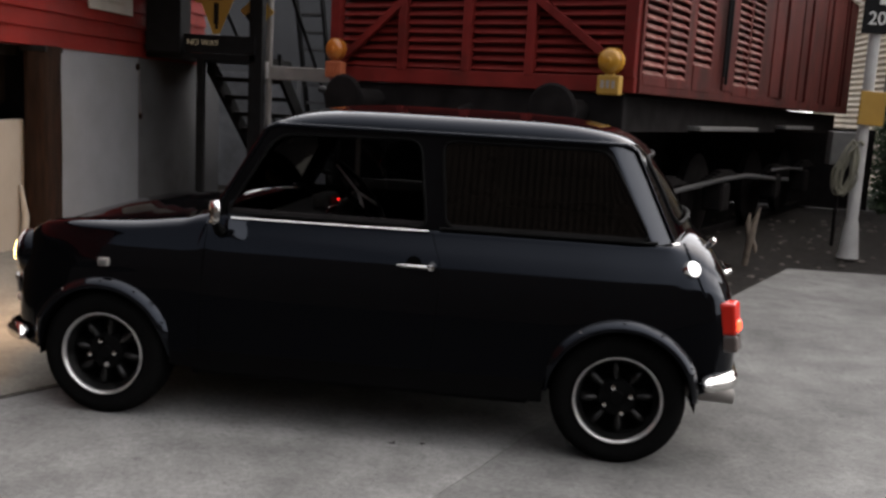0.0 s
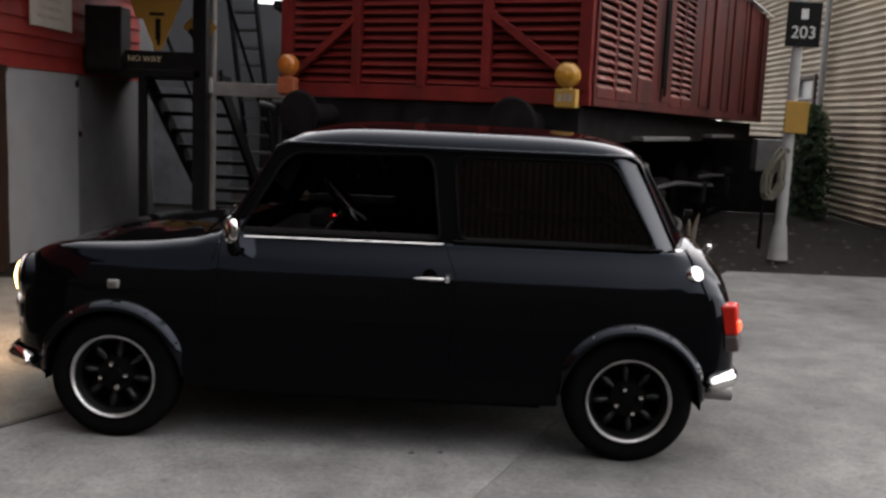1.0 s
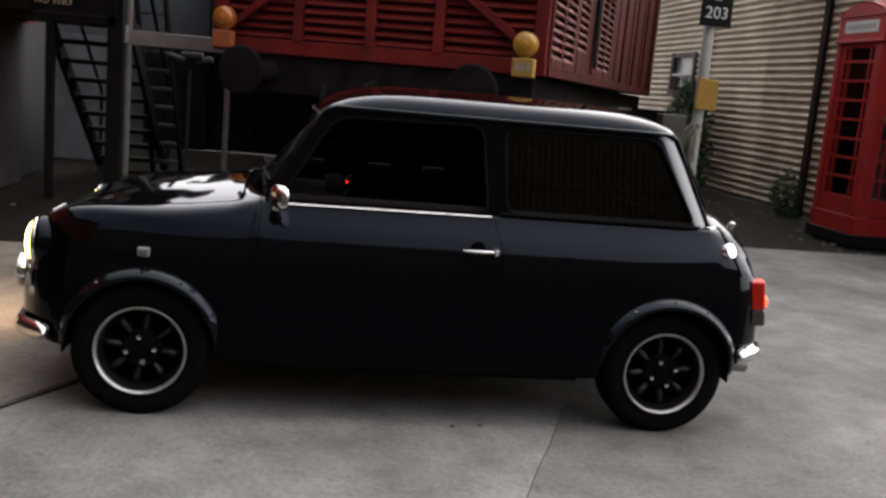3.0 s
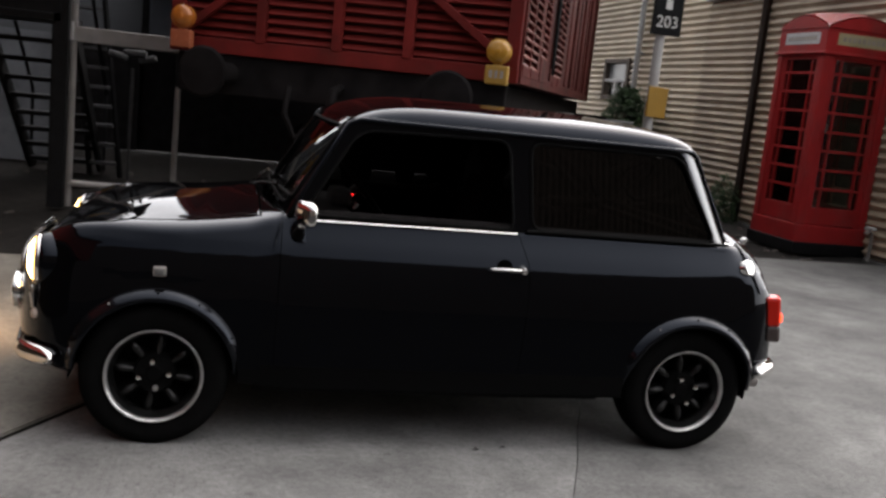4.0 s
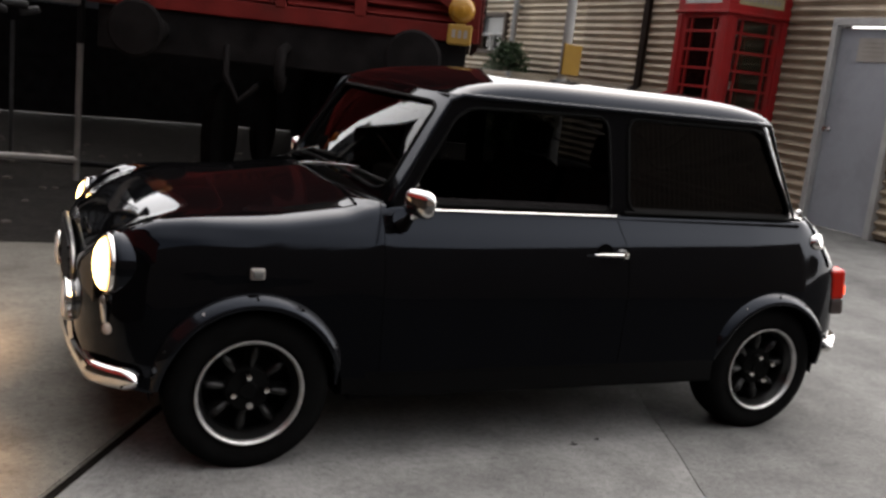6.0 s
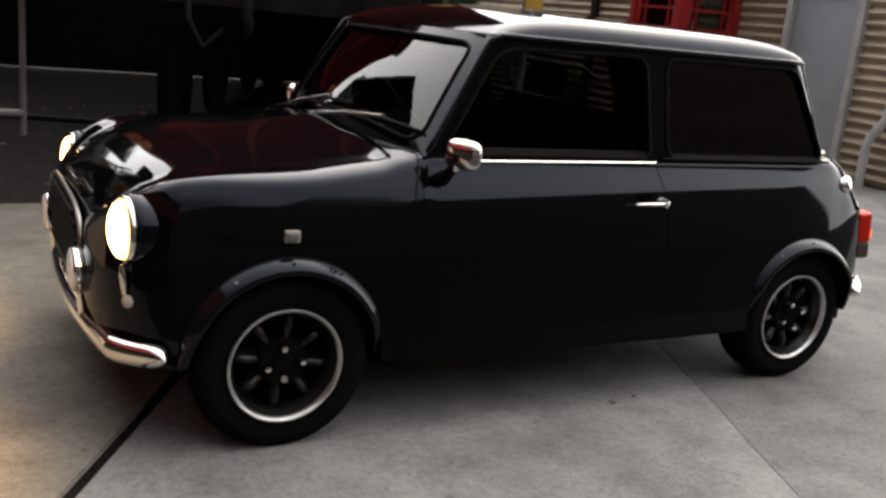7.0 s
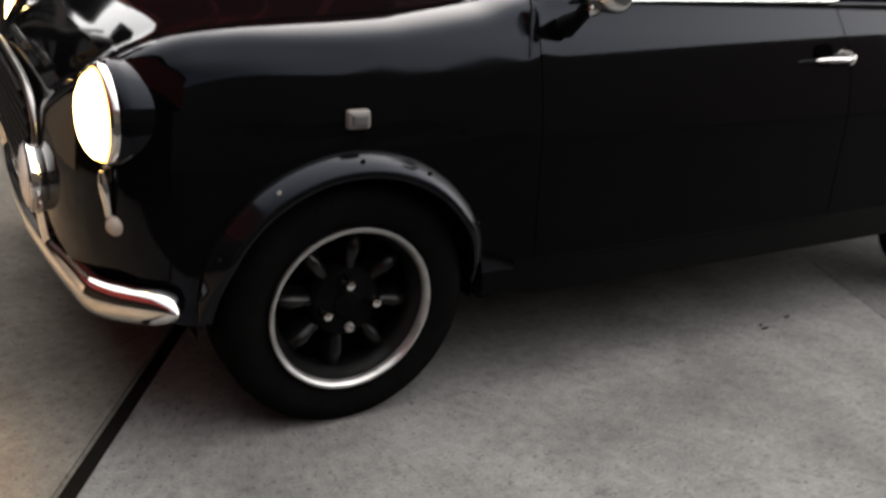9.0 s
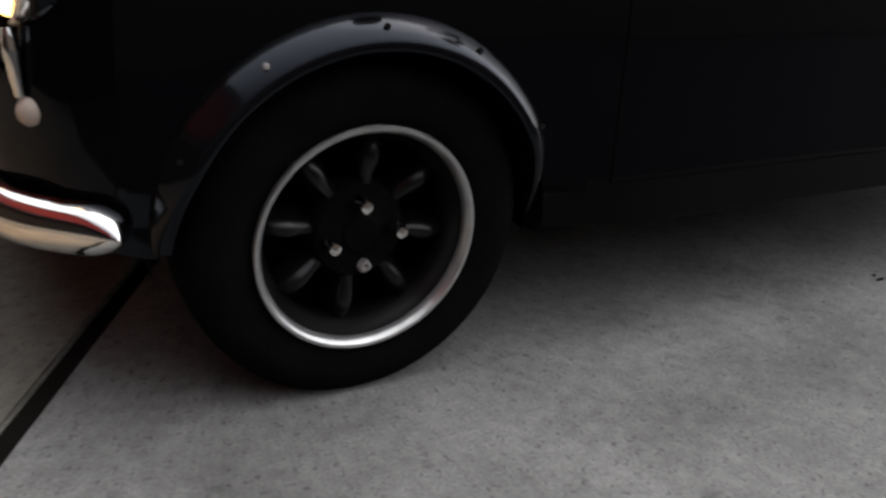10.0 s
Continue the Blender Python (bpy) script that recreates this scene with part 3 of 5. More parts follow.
tube(b, [LP + Vector((0, 0, 0.20)), RP + Vector((0, 0, 0.17))], 0.03, 10)
part("bottom_rail", b, GREYSTEEL, gate, smooth=40)
b = B()
box(b, (-1.16, 4.77, 1.52), (0.09, 0.10, 0.16), bevel=0.01)
part("hinge_block", b, WHITE, gate, "white painted hinge block")

prop = thing("prop_post", (-0.76, 6.25, 0), "thin grey steel post with a pale rag over its top", "post")
b = B()
tube(b, [(-0.76, 6.25, 0), (-0.76, 6.25, 1.25)], 0.017, 8)
part("shaft", b, TREAD, prop)
b = B()
for k, (x, z, w) in enumerate(((-0.90, 1.36, 0.20), (-0.74, 1.40, 0.22), (-0.62, 1.35, 0.18))):
    box(b, (x, 6.25 + 0.02 * k, z), (w, 0.16, 0.07), m=Matrix.Rotation(radians(14 - 14 * k), 3, "Y"), bevel=0.02)
part("rag", b, TREAD, prop, smooth=60)
b = B()
tube(b, [(-1.5, 6.4, 0.03), (-0.6, 5.9, 0.035), (0.4, 5.6, 0.03), (1.5, 5.3, 0.03)], 0.028, 8)
tagged(part("cable", b, BLACKSTEEL), "black hose lying on the gravel", "hose")

# ---- far walls and shed roof behind ----
b = B()
box(b, (-2.9, 8.35, 0.78), (2.1, 0.16, 1.56))
structure("wall_stairs", b, BLOTCHWALL, "blotched grey rendered wall behind the open steel stairs", "wall")
b = B()
box(b, (-5.15, 11.1, 2.6), (5.9, 0.2, 5.2))
box(b, (-1.65, 11.1, 1.5), (1.1, 0.2, 3.0))
structure("wall_north", b, GREYWALL, "grey-blue rendered wall behind the stairs", "wall")
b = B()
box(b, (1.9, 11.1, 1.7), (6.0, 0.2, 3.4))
structure("wall_shed", b, VOID, "near-black shed wall behind the wagon", "wall")
# added sheet that stands in for the darkness seen beneath the wagon
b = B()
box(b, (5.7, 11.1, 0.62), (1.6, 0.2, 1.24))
structure("shade_sheet_wagon", b, VOID, "low near-black sheet added for the darkness under the wagon", "wall")
# a second added sheet darkens the view through the gate
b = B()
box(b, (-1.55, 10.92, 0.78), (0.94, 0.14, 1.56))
structure("shade_sheet_gate", b, VOID, "low near-black sheet added for the darkness behind the gate", "wall")
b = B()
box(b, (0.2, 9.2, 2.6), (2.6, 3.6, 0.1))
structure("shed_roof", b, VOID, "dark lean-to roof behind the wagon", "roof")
b = B()
box(b, (-0.05, 8.6, 1.95), (1.5, 0.06, 0.95), bevel=0.01)
tagged(part("steel_cabinet", b, material("slate_blue_steel", (0.045, 0.050, 0.058), 0.6, vary=0.15), ), "slate-blue riveted steel panel behind the gate", "panel", "", "structure")

# ---- walls behind the camera ----
def ribbed(x0, x1, top, rib=0.095):
    """A fence of vertical ribs with a top edge that may slope."""
    b = B()
    n = int((x1 - x0) / rib * 6)
    xs = [x0 + (x1 - x0) * i / n for i in range(n + 1)]
    front = [(x, -9.5 + 0.016 * math.sin(2 * math.pi * x / rib)) for x in xs]
    grid_faces(b, [[(x, y, 0) for x, y in front], [(x, y, top(x)) for x, y in front], [(x, -9.6, top(x)) for x, y in front], [(x, -9.6, 0) for x, y in front]])
    return b


structure("wall_south", ribbed(-15, 5.5, lambda x: 4.7), BROWNWALL, "brown ribbed fence behind the yard", "wall")
structure("wall_south_shed", ribbed(5.5, 16.5, lambda x: 4.72 + 0.19 * (x - 5.5)), BROWNWALL, "brown ribbed gable of a shed behind the yard", "wall")
b = B()
box(b, (-12.5, -2, 2.6), (0.3, 16, 5.2))
structure("wall_far_west", b, GREYWALL, "plain wall closing the yard", "wall")

# ---- freight wagon ----
MW = Matrix.Translation((2.248, 2.679, 0)) @ Matrix.Rotation(math.atan2(-0.42273, 0.90626), 4, "Z")
wagon = thing("freight_wagon", (0, 0, 0), "dark red louvred wooden railway freight wagon with black underframe", "wagon")
wagon.matrix_basis = MW
WORLD[wagon] = MW.copy()
WZ0, WZ1, WL, WW = 1.45, 3.05, 8.5, 2.75


def wpart(name, b, mat, parent=wagon, label="", smooth=None):
    return part(name, b, mat, parent, label, MW, smooth)


b = B()
box(b, (-WW / 2, WL / 2 + 0.03, (WZ0 + WZ1) / 2), (WW - 0.10, WL - 0.06, WZ1 - WZ0 - 0.02))
wpart("body", b, material("wagon_inner_dark", (0.045, 0.010, 0.009), 0.8, vary=0.3))
b = B()
rows = []
for y in (-0.12, WL + 0.1):
    rows.append([(-WW / 2 + (WW / 2 + 0.08) * math.cos(a), y, WZ1 - 0.03 + 0.24 * math.sin(a)) for a in np.linspace(0, math.pi, 21)])
vs = grid_faces(b, rows)
wpart("roof", b, GREYSTEEL, smooth=60)
# end wall frame
b = B()
box(b, (-WW / 2, -0.02, 1.505), (WW, 0.07, 0.115), bevel=0.006)
wpart("end_rail", b, WAGONRED)
b = B()
box(b, (-WW / 2, -0.02, 3.0), (WW, 0.07, 0.12), bevel=0.006)
wpart("end_rail", b, WAGONRED)
POSTS = (-2.695, -2.005, -1.395, -0.84, -0.055)
for i, x in enumerate(POSTS):
    b = B()
    w = 0.10 if i in (0, 4) else 0.075
    box(b, (x, -0.025, 2.25), (w, 0.075, 1.40), bevel=0.006)
    wpart("end_post", b, WAGONRED)
for x0, z0, x1, z1 in ((-2.62, 1.62, -2.03, 2.08), (-0.12, 1.62, -0.82, 2.12)):
    b = B()
    d = Vector((x1 - x0, 0, z1 - z0))
    box(b, ((x0 + x1) / 2, -0.045, (z0 + z1) / 2), (d.length, 0.05, 0.06), m=Matrix.Rotation(-math.atan2(d.z, d.x), 3, "Y"), bevel=0.005)
    wpart("diagonal_brace", b, WAGONRED)


def slat_mesh(w, depth=0.066, th=0.015, tilt=44):
    b = B()
    box(b, (0, 0, 0), (w, depth, th), m=Matrix.Rotation(radians(tilt), 3, "X"))
    return to_mesh(b, WAGONRED)


PITCH = 0.068
for x0, x1 in zip(POSTS, POSTS[1:]):
    w = x1 - x0 - 0.075
    me = slat_mesh(w)
    for k in range(20):
        z = 1.60 + PITCH * k
        part("slat", me, WAGONRED, wagon, at=MW @ Matrix.Translation(((x0 + x1) / 2, 0.005, z)) @ pose(0, 0, 0, 0.8 * math.sin(k * 2.3 + x0), 0.35 * math.sin(k * 1.7), 0))
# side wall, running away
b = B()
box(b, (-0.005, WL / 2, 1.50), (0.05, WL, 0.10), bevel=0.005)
wpart("side_rail", b, SIDESHADERED)
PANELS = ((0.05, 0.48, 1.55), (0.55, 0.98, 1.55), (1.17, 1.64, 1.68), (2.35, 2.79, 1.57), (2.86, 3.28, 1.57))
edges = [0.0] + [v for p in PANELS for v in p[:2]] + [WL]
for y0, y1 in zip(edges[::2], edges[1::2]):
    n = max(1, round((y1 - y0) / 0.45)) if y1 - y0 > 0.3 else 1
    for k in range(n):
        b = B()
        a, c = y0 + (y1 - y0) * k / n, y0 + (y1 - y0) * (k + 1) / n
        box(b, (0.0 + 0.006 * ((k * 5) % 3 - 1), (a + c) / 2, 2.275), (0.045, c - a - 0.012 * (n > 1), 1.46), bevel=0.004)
        wpart("side_board", b, SIDESHADERED)
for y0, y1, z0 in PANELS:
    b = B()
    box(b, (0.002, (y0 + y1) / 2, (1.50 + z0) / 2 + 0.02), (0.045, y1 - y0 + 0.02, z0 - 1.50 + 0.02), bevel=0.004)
    wpart("side_board", b, SIDESHADERED)
    b = B()
    box(b, (0, 0, 0), (0.062, y1 - y0 - 0.01, 0.018), m=Matrix.Rotation(radians(38), 3, "Y"), bevel=0.004)
    me = to_mesh(b, SLATWORNSHEEN)
    for k in range(22):
        part("slat", me, SLATWORNSHEEN, wagon, at=MW @ Matrix.Translation((0.0, (y0 + y1) / 2, z0 + 0.05 + 0.0655 * k)))
for y, z0 in ((1.93, 1.66), (2.02, 1.60)):
    b = B()
    tube(b, [(0.05, y, 2.95), (0.05, y, z0)], 0.014, 8)
    wpart("door_rod", b, BLACKSTEEL)
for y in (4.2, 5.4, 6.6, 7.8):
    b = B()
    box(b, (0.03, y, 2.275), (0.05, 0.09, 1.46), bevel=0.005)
    wpart("side_stanchion", b, SIDESHADERED)
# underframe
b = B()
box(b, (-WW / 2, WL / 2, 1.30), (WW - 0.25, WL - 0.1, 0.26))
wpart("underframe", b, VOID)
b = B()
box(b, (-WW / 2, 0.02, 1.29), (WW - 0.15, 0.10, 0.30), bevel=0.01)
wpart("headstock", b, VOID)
for x in (-2.25, -0.42):
    b = B()
    revolve(b, [(0.085, 0.0), (0.085, 0.30), (0.06, 0.32), (0.06, 0.42), (0.10, 0.43), (0.185, 0.445), (0.188, 0.46), (0.17, 0.475), (0.0, 0.485)], axis((x, -0.02, 1.30), (0, -1, 0)), 28)
    wpart("buffer", b, VOID, smooth=35, label="black round buffer")
b = B()
tube(b, [(-1.33, -0.05, 1.28), (-1.33, -0.22, 1.25), (-1.33, -0.26, 1.10), (-1.33, -0.20, 1.0), (-1.33, -0.14, 1.08)], 0.035, 8)
wpart("coupling_hook", b, VOID, smooth=50)
b = B()
tube(b, [(-1.75, -0.03, 1.25), (-1.72, -0.16, 1.05), (-1.62, -0.18, 0.88), (-1.50, -0.12, 1.0)], 0.022, 8)
wpart("brake_hose", b, VOID, smooth=50)
for y in (1.5, 3.3, 5.6, 7.3):
    for x in (-0.55, -2.15):
        b = B()
        revolve(b, [(0.0, -0.06), (0.12, -0.07), (0.13, -0.04), (0.36, -0.03), (0.40, -0.06), (0.43, -0.06), (0.46, 0.03), (0.42, 0.05), (0.0, 0.05)], axis((x, y, 0.47), (1, 0, 0)), 28)
        wpart("wheel", b, VOID, smooth=35)
    b = B()
    box(b, (-0.30, y, 0.50), (0.22, 0.28, 0.30), bevel=0.03)
    wpart("axle_box", b, VOID)
    b = B()
    for k in range(4):
        box(b, (-0.26, y, 0.70 + 0.022 * k), (0.09, 1.10 - 0.22 * k, 0.018))
    wpart("leaf_spring", b, VOID, label="near-black leaf spring")
b = B()
box(b, (-0.10, 2.6, 1.205), (0.18, 1.95, 0.035), bevel=0.004)
wpart("step_board", b, GREYBOX)
b = B()
box(b, (-0.08, 5.6, 1.235), (0.14, 1.55, 0.035), bevel=0.004)
wpart("step_board", b, GREYBOX)
b = B()
tube(b, [(-0.22, 1.6, 0.64), (-0.22, 2.2, 0.655), (-0.22, 3.2, 0.685), (-0.22, 4.1, 0.69), (-0.22, 5.5, 0.60), (-0.22, 6.2, 0.56)], 0.026, 8)
wpart("brake_rod", b, TREAD, smooth=50)
b = B()
tube(b, [(-0.22, 5.2, 0.715), (-0.22, 6.1, 0.71), (-0.22, 7.0, 0.67)], 0.022, 8)
wpart("brake_rod", b, TREAD, smooth=50)
for x in (-0.62, -2.08):
    b = B()
    box(b, (x, 4.8, 0.02), (0.07, 9.2, 0.10), bevel=0.01)
    tagged(part("rail", b, VOID, None, "", MW), "rusty dark steel rail under the wagon", "rail", "", "structure")


def warning_lamp(x, z, lens, case, label):
    lamp = thing("warning_lamp", (0, 0, 0), label, "lamp", "barricade lamps on the wagon")
    m = MW @ Matrix.Translation((x, -0.17, z)) @ Matrix.Scale(0.9, 4)
    lamp.matrix_basis = m
    WORLD[lamp] = m.copy()
    b = B()
    revolve(b, [(0.085, -0.03), (0.100, -0.03), (0.100, 0.03), (0.085, 0.035)], axis((0, 0, 0), (0, -1, 0)), 32)
    part("bezel", b, lens, lamp, at=m, smooth=40)
    b = B()
    revolve(b, [(0.094, 0.028), (0.085, 0.045), (0.06, 0.058), (0.025, 0.063), (0.022, 0.07), (0.0, 0.072)], axis((0, 0, 0), (0, -1, 0)), 32)
    part("lens", b, lens, lamp, at=m, smooth=40)
    b = B()
    box(b, (0, 0.0, -0.185), (0.185, 0.085, 0.15), bevel=0.012)
    case_ob = part("battery_case", b, case, lamp, at=m)
    b = B()
    box(b, (0, 0.0, -0.105), (0.07, 0.05, 0.03), bevel=0.005)
    part("neck", b, case, lamp, at=m)
    for k in range(3):
        b = B()
        box(b, (-0.045 + 0.045 * k, -0.0445, -0.18), (0.026, 0.004, 0.06))
        part("mark", b, INK if case is YELLOW else ORANGE, case_ob, at=m)
    b = B()
    box(b, (0, 0.09, -0.17), (0.05, 0.15, 0.02))
    part("bracket", b, BLACKSTEEL, lamp, at=m)


warning_lamp(-0.134, 1.66, AMBERY, YELLOW, "yellow round warning lamp with battery case on the wagon end")
warning_lamp(-2.586, 1.695, AMBER, ORANGE, "orange round warning lamp with faded case on the wagon end")

# ---- telephone box ----
PX, PY, PS = 6.82, 5.50, 0.45
kiosk = thing("telephone_box", (PX, PY, 0), "faded red cast-iron telephone kiosk with small glass panes", "telephone box")
b = B()
box(b, (PX, PY, 0.06), (0.94, 0.94, 0.12), bevel=0.01)
part("plinth", b, BLACKSTEEL, kiosk, "dark plinth")
b = B()
box(b, (PX, PY, 0.20), (0.90, 0.90, 0.18), bevel=0.01)
part("base", b, PHONERED, kiosk)
for sx in (-1, 1):
    for sy in (-1, 1):
        b = B()
        box(b, (PX + sx * (PS - 0.055), PY + sy * (PS - 0.055), 1.125), (0.10, 0.10, 1.67), bevel=0.012)
        part("corner_post", b, PHONERED, kiosk)
b = B()
box(b, (PX, PY, 2.10), (0.90, 0.90, 0.24), bevel=0.012)
part("fascia", b, PHONERED, kiosk)
b = B()
box(b, (PX, PY, 1.975), (0.94, 0.94, 0.03), bevel=0.008)
part("moulding", b, PHONERED, kiosk)
b = B()
n = 24
rows = []
for i in range(n + 1):
    u = -1 + 2 * i / n
    row = []
    for j in range(n + 1):
        v = -1 + 2 * j / n
        h = max(0.12 * (1 - u * u), 0.12 * (1 - v * v)) + 0.06 * (1 - u * u) * (1 - v * v)
        row.append((PX + 0.46 * u, PY + 0.46 * v, 2.23 + h))
    rows.append(row)
vs = grid_faces(b, rows)
bmesh.ops.solidify(b, geom=b.faces[:], thickness=0.02)
part("domed_roof", b, PHONERED, kiosk, smooth=50)
b = B()
for u in (-1, 1):
    prism(b, [(PX + 0.455 * u, PY + 0.455 * v, 2.215 + 0.12 * (1 - v * v)) for v in np.linspace(-1, 1, 17)] , (0.008 * u, 0, 0))
    prism(b, [(PX + 0.455 * v, PY + 0.455 * u, 2.215 + 0.12 * (1 - v * v)) for v in np.linspace(-1, 1, 17)] , (0, 0.008 * u, 0))
part("pediment", b, PHONERED, kiosk)


def kiosk_face(turn, sign, is_door):
    """One glazed side, facing local -y, turned about the kiosk's centre."""
    m = Matrix.Translation((PX, PY, 0)) @ Matrix.Rotation(turn, 4, "Z")
    b = B()
    box(b, (0, -PS + 0.004, 2.115), (0.64, 0.012, 0.115), bevel=0.003)
    s = part("sign_panel", b, sign, kiosk, at=m)
    for k in range(9):
        b = B()
        box(b, (-0.24 + 0.06 * k, -PS - 0.0035, 2.115), (0.038, 0.003, 0.05))
        part("mark", b, INK, s, at=m)
    leafp = part("door" if is_door else "side_frame", frame_mesh, PHONERED, kiosk, at=m)
    for k in range(7):
        part("glazing_bar", bar_mesh, PHONERED, leafp, at=m @ Matrix.Translation((0, -PS + 0.045, 0.47 + 0.1875 * (k + 1))))
    for x in (-0.2, 0.2):
        part("glazing_bar", upright_mesh, PHONERED, leafp, at=m @ Matrix.Translation((x, -PS + 0.045, 1.22)))
    for k in range(8):
        for x, me in ((-0.25, pane_narrow), (0, pane_wide), (0.25, pane_narrow)):
            part("pane", me, PHONEGLASS, leafp, at=m @ Matrix.Translation((x, -PS + 0.05, 0.47 + 0.1875 * (k + 0.5))))
    if is_door:
        b = B()
        tube(b, [(-0.32, -PS - 0.002, 1.22), (-0.32, -PS - 0.05, 1.22), (-0.32, -PS - 0.055, 1.30)], 0.012, 8)
        part("handle", b, CHROME, leafp, "chrome pull handle", m)


b = B()
for x in (-0.31, 0.31):
    box(b, (x, -PS + 0.05, 1.12), (0.065, 0.05, 1.68), bevel=0.004)
box(b, (0, -PS + 0.05, 0.385), (0.56, 0.05, 0.17), bevel=0.004)
box(b, (0, -PS + 0.05, 1.965 - 0.025), (0.56, 0.05, 0.05), bevel=0.004)
frame_mesh = to_mesh(b, PHONERED)
b = B()
box(b, (0, 0, 0), (0.56, 0.035, 0.024))
bar_mesh = to_mesh(b, PHONERED)
b = B()
box(b, (0, 0, 0), (0.022, 0.03, 1.48))
upright_mesh = to_mesh(b, PHONERED)
b = B()
box(b, (0, 0, 0), (0.37, 0.005, 0.165))
pane_wide = to_mesh(b, PHONEGLASS)
b = B()
box(b, (0, 0, 0), (0.075, 0.005, 0.165))
pane_narrow = to_mesh(b, PHONEGLASS)
kiosk_face(0, SIGNCREAM, True)
kiosk_face(-math.pi / 2, SIGNPALE, False)
kiosk_face(math.pi / 2, SIGNPALE, False)
kiosk_face(math.pi, SIGNPALE, False)
b = B()
box(b, (PX + 0.02, PY + 0.28, 1.30), (0.36, 0.18, 0.45), bevel=0.01)
part("telephone", b, BLACKSTEEL, kiosk)
b = B()
rows = [[(PX - 0.12 + (0.09 + 0.02 * noise.noise((k, i, 2))) * math.cos(k * math.pi / 4) * math.sin(i * math.pi / 6), PY - 0.15 + 0.09 * math.sin(k * math.pi / 4) * math.sin(i * math.pi / 6), 0.47 - 0.09 * math.cos(i * math.pi / 6)) for k in range(8)] for i in range(1, 6)]
grid_faces(b, rows, close_u=True)
part("paper_bundle", b, PAPER, kiosk, "crumpled pale paper", smooth=80)
b = B()
box(b, (PX, PY, 0.33), (0.70, 0.70, 0.04))
part("inner_shelf", b, BLACKSTEEL, kiosk)

kiosk.scale = (1, 1, 1.11)

# ---- pole with signs ----
pole = thing("sign_pole", (4.655, 5.50, 0), "white painted pole with flared foot, yellow plate and black number plate", "pole")
b = B()
revolve(b, [(0.105, 0), (0.098, 0.05), (0.080, 0.22), (0.068, 0.34), (0.062, 0.36), (0.056, 0.38), (0.053, 2.9), (0.0, 2.92)], Matrix.Translation((4.655, 5.50, 0)), 24)
part("shaft", b, WHITE, pole, smooth=40)
b = B()
box(b, (4.69, 5.425, 1.475), (0.265, 0.022, 0.325), m=Matrix.Rotation(radians(14), 3, "Z") @ Matrix.Rotation(radians(1.5), 3, "Y"), bevel=0.006)
part("yellow_plate", b, YELLOW, pole, "plain yellow rectangular plate")
b = B()
box(b, (4.675, 5.425, 2.40), (0.34, 0.03, 0.44), bevel=0.006)
plate = part("number_plate", b, BLACKSTEEL, pole, "black plate with white figures")
letters("lettering", "203", 0.17, PALELETTER, plate, pose(4.675, 5.4075, 2.315, 90, 0, 0), "white figures")
b = B()
box(b, (4.675, 5.4085, 2.50), (0.07, 0.003, 0.10))
part("mark", b, PALELETTER, plate)
coil = thing("rope_coil", (4.58, 5.42, 0.6), "coil of pale rope hanging on the white pole", "rope")
random.seed(9)
for k in range(9):
    b = B()
    w, h, ox, oz = random.uniform(0.05, 0.10), random.uniform(0.20, 0.28), random.uniform(-0.05, 0.03), random.uniform(-0.03, 0.02)
    yy = 5.435 - 0.012 * k * 0.6
    pts = [(4.58 + ox + w * math.sin(a) * (1.15 if math.cos(a) < 0 else 0.8) - 0.04 * (1 - math.cos(a)), yy + 0.01 * math.sin(3 * a), 0.885 + oz + h * math.cos(a)) for a in np.linspace(0, 2 * math.pi, 25)[:-1]]
    tube(b, pts, 0.009, 6, closed=True)
    part("loop", b, ROPE, coil, smooth=60)
b = B()
tube(b, [(4.60, 5.44, 1.13), (4.63, 5.43, 1.16), (4.66, 5.435, 1.12)], 0.014, 8)
part("knot", b, ROPE, coil, smooth=60)

mbox = thing("meter_box", (4.80, 6.6, 0), "grey steel meter box on a short stand", "box")
b = B()
box(b, (4.80, 6.6, 1.05), (0.30, 0.20, 0.36), bevel=0.01)
part("case", b, GREYBOX, mbox)
b = B()
tube(b, [(4.80, 6.6, -0.03), (4.80, 6.6, 0.88)], 0.02, 10)
part("stand", b, VOID, mbox)

# ---- shrub by the shed wall ----
shrub = thing("shrub", (6.85, 11.05, 0), "dark green leafy shrub against the shed wall", "shrub")
random.seed(21)
b = B()
for k in range(9):
    a = random.uniform(0, 6.28)
    r = random.uniform(0.2, 0.55)
    tube(b, [(6.85, 11.05, 0), (6.85 + 0.3 * r * math.cos(a), 11.05 + 0.5 * r * math.sin(a), 0.6), (6.85 + 0.6 * r * math.cos(a), 11.05 + 1.0 * r * math.sin(a), 1.35)], [0.03, 0.02, 0.008], 6)
part("stem", b, BARK, shrub)
b = B()
for k in range(5200):
    a, q, zz = random.uniform(0, 6.28), random.random() ** 0.6, random.uniform(0.02, 1.75)
    wz = (1.0 if zz < 0.9 else math.sin(min(1.0, zz / 1.8) * math.pi) ** 0.5) * (0.8 + 0.4 * noise.noise((a * 1.5, zz * 2, 0)))
    p = Vector((6.85 + 0.30 * q * wz * math.cos(a), 11.05 + 1.05 * q * wz * math.sin(a), zz))
    d = Vector((random.uniform(-1, 1), random.uniform(-1, 1), random.uniform(-0.9, 0.5))).normalized()
    s = d.orthogonal().normalized() * random.uniform(0.012, 0.022)
    l = random.uniform(0.07, 0.15)
    q4 = [b.verts.new(p), b.verts.new(p + d * l * 0.5 + s), b.verts.new(p + d * l), b.verts.new(p + d * l * 0.5 - s)]
    b.faces.new(q4)
part("foliage", b, LEAF, shrub)

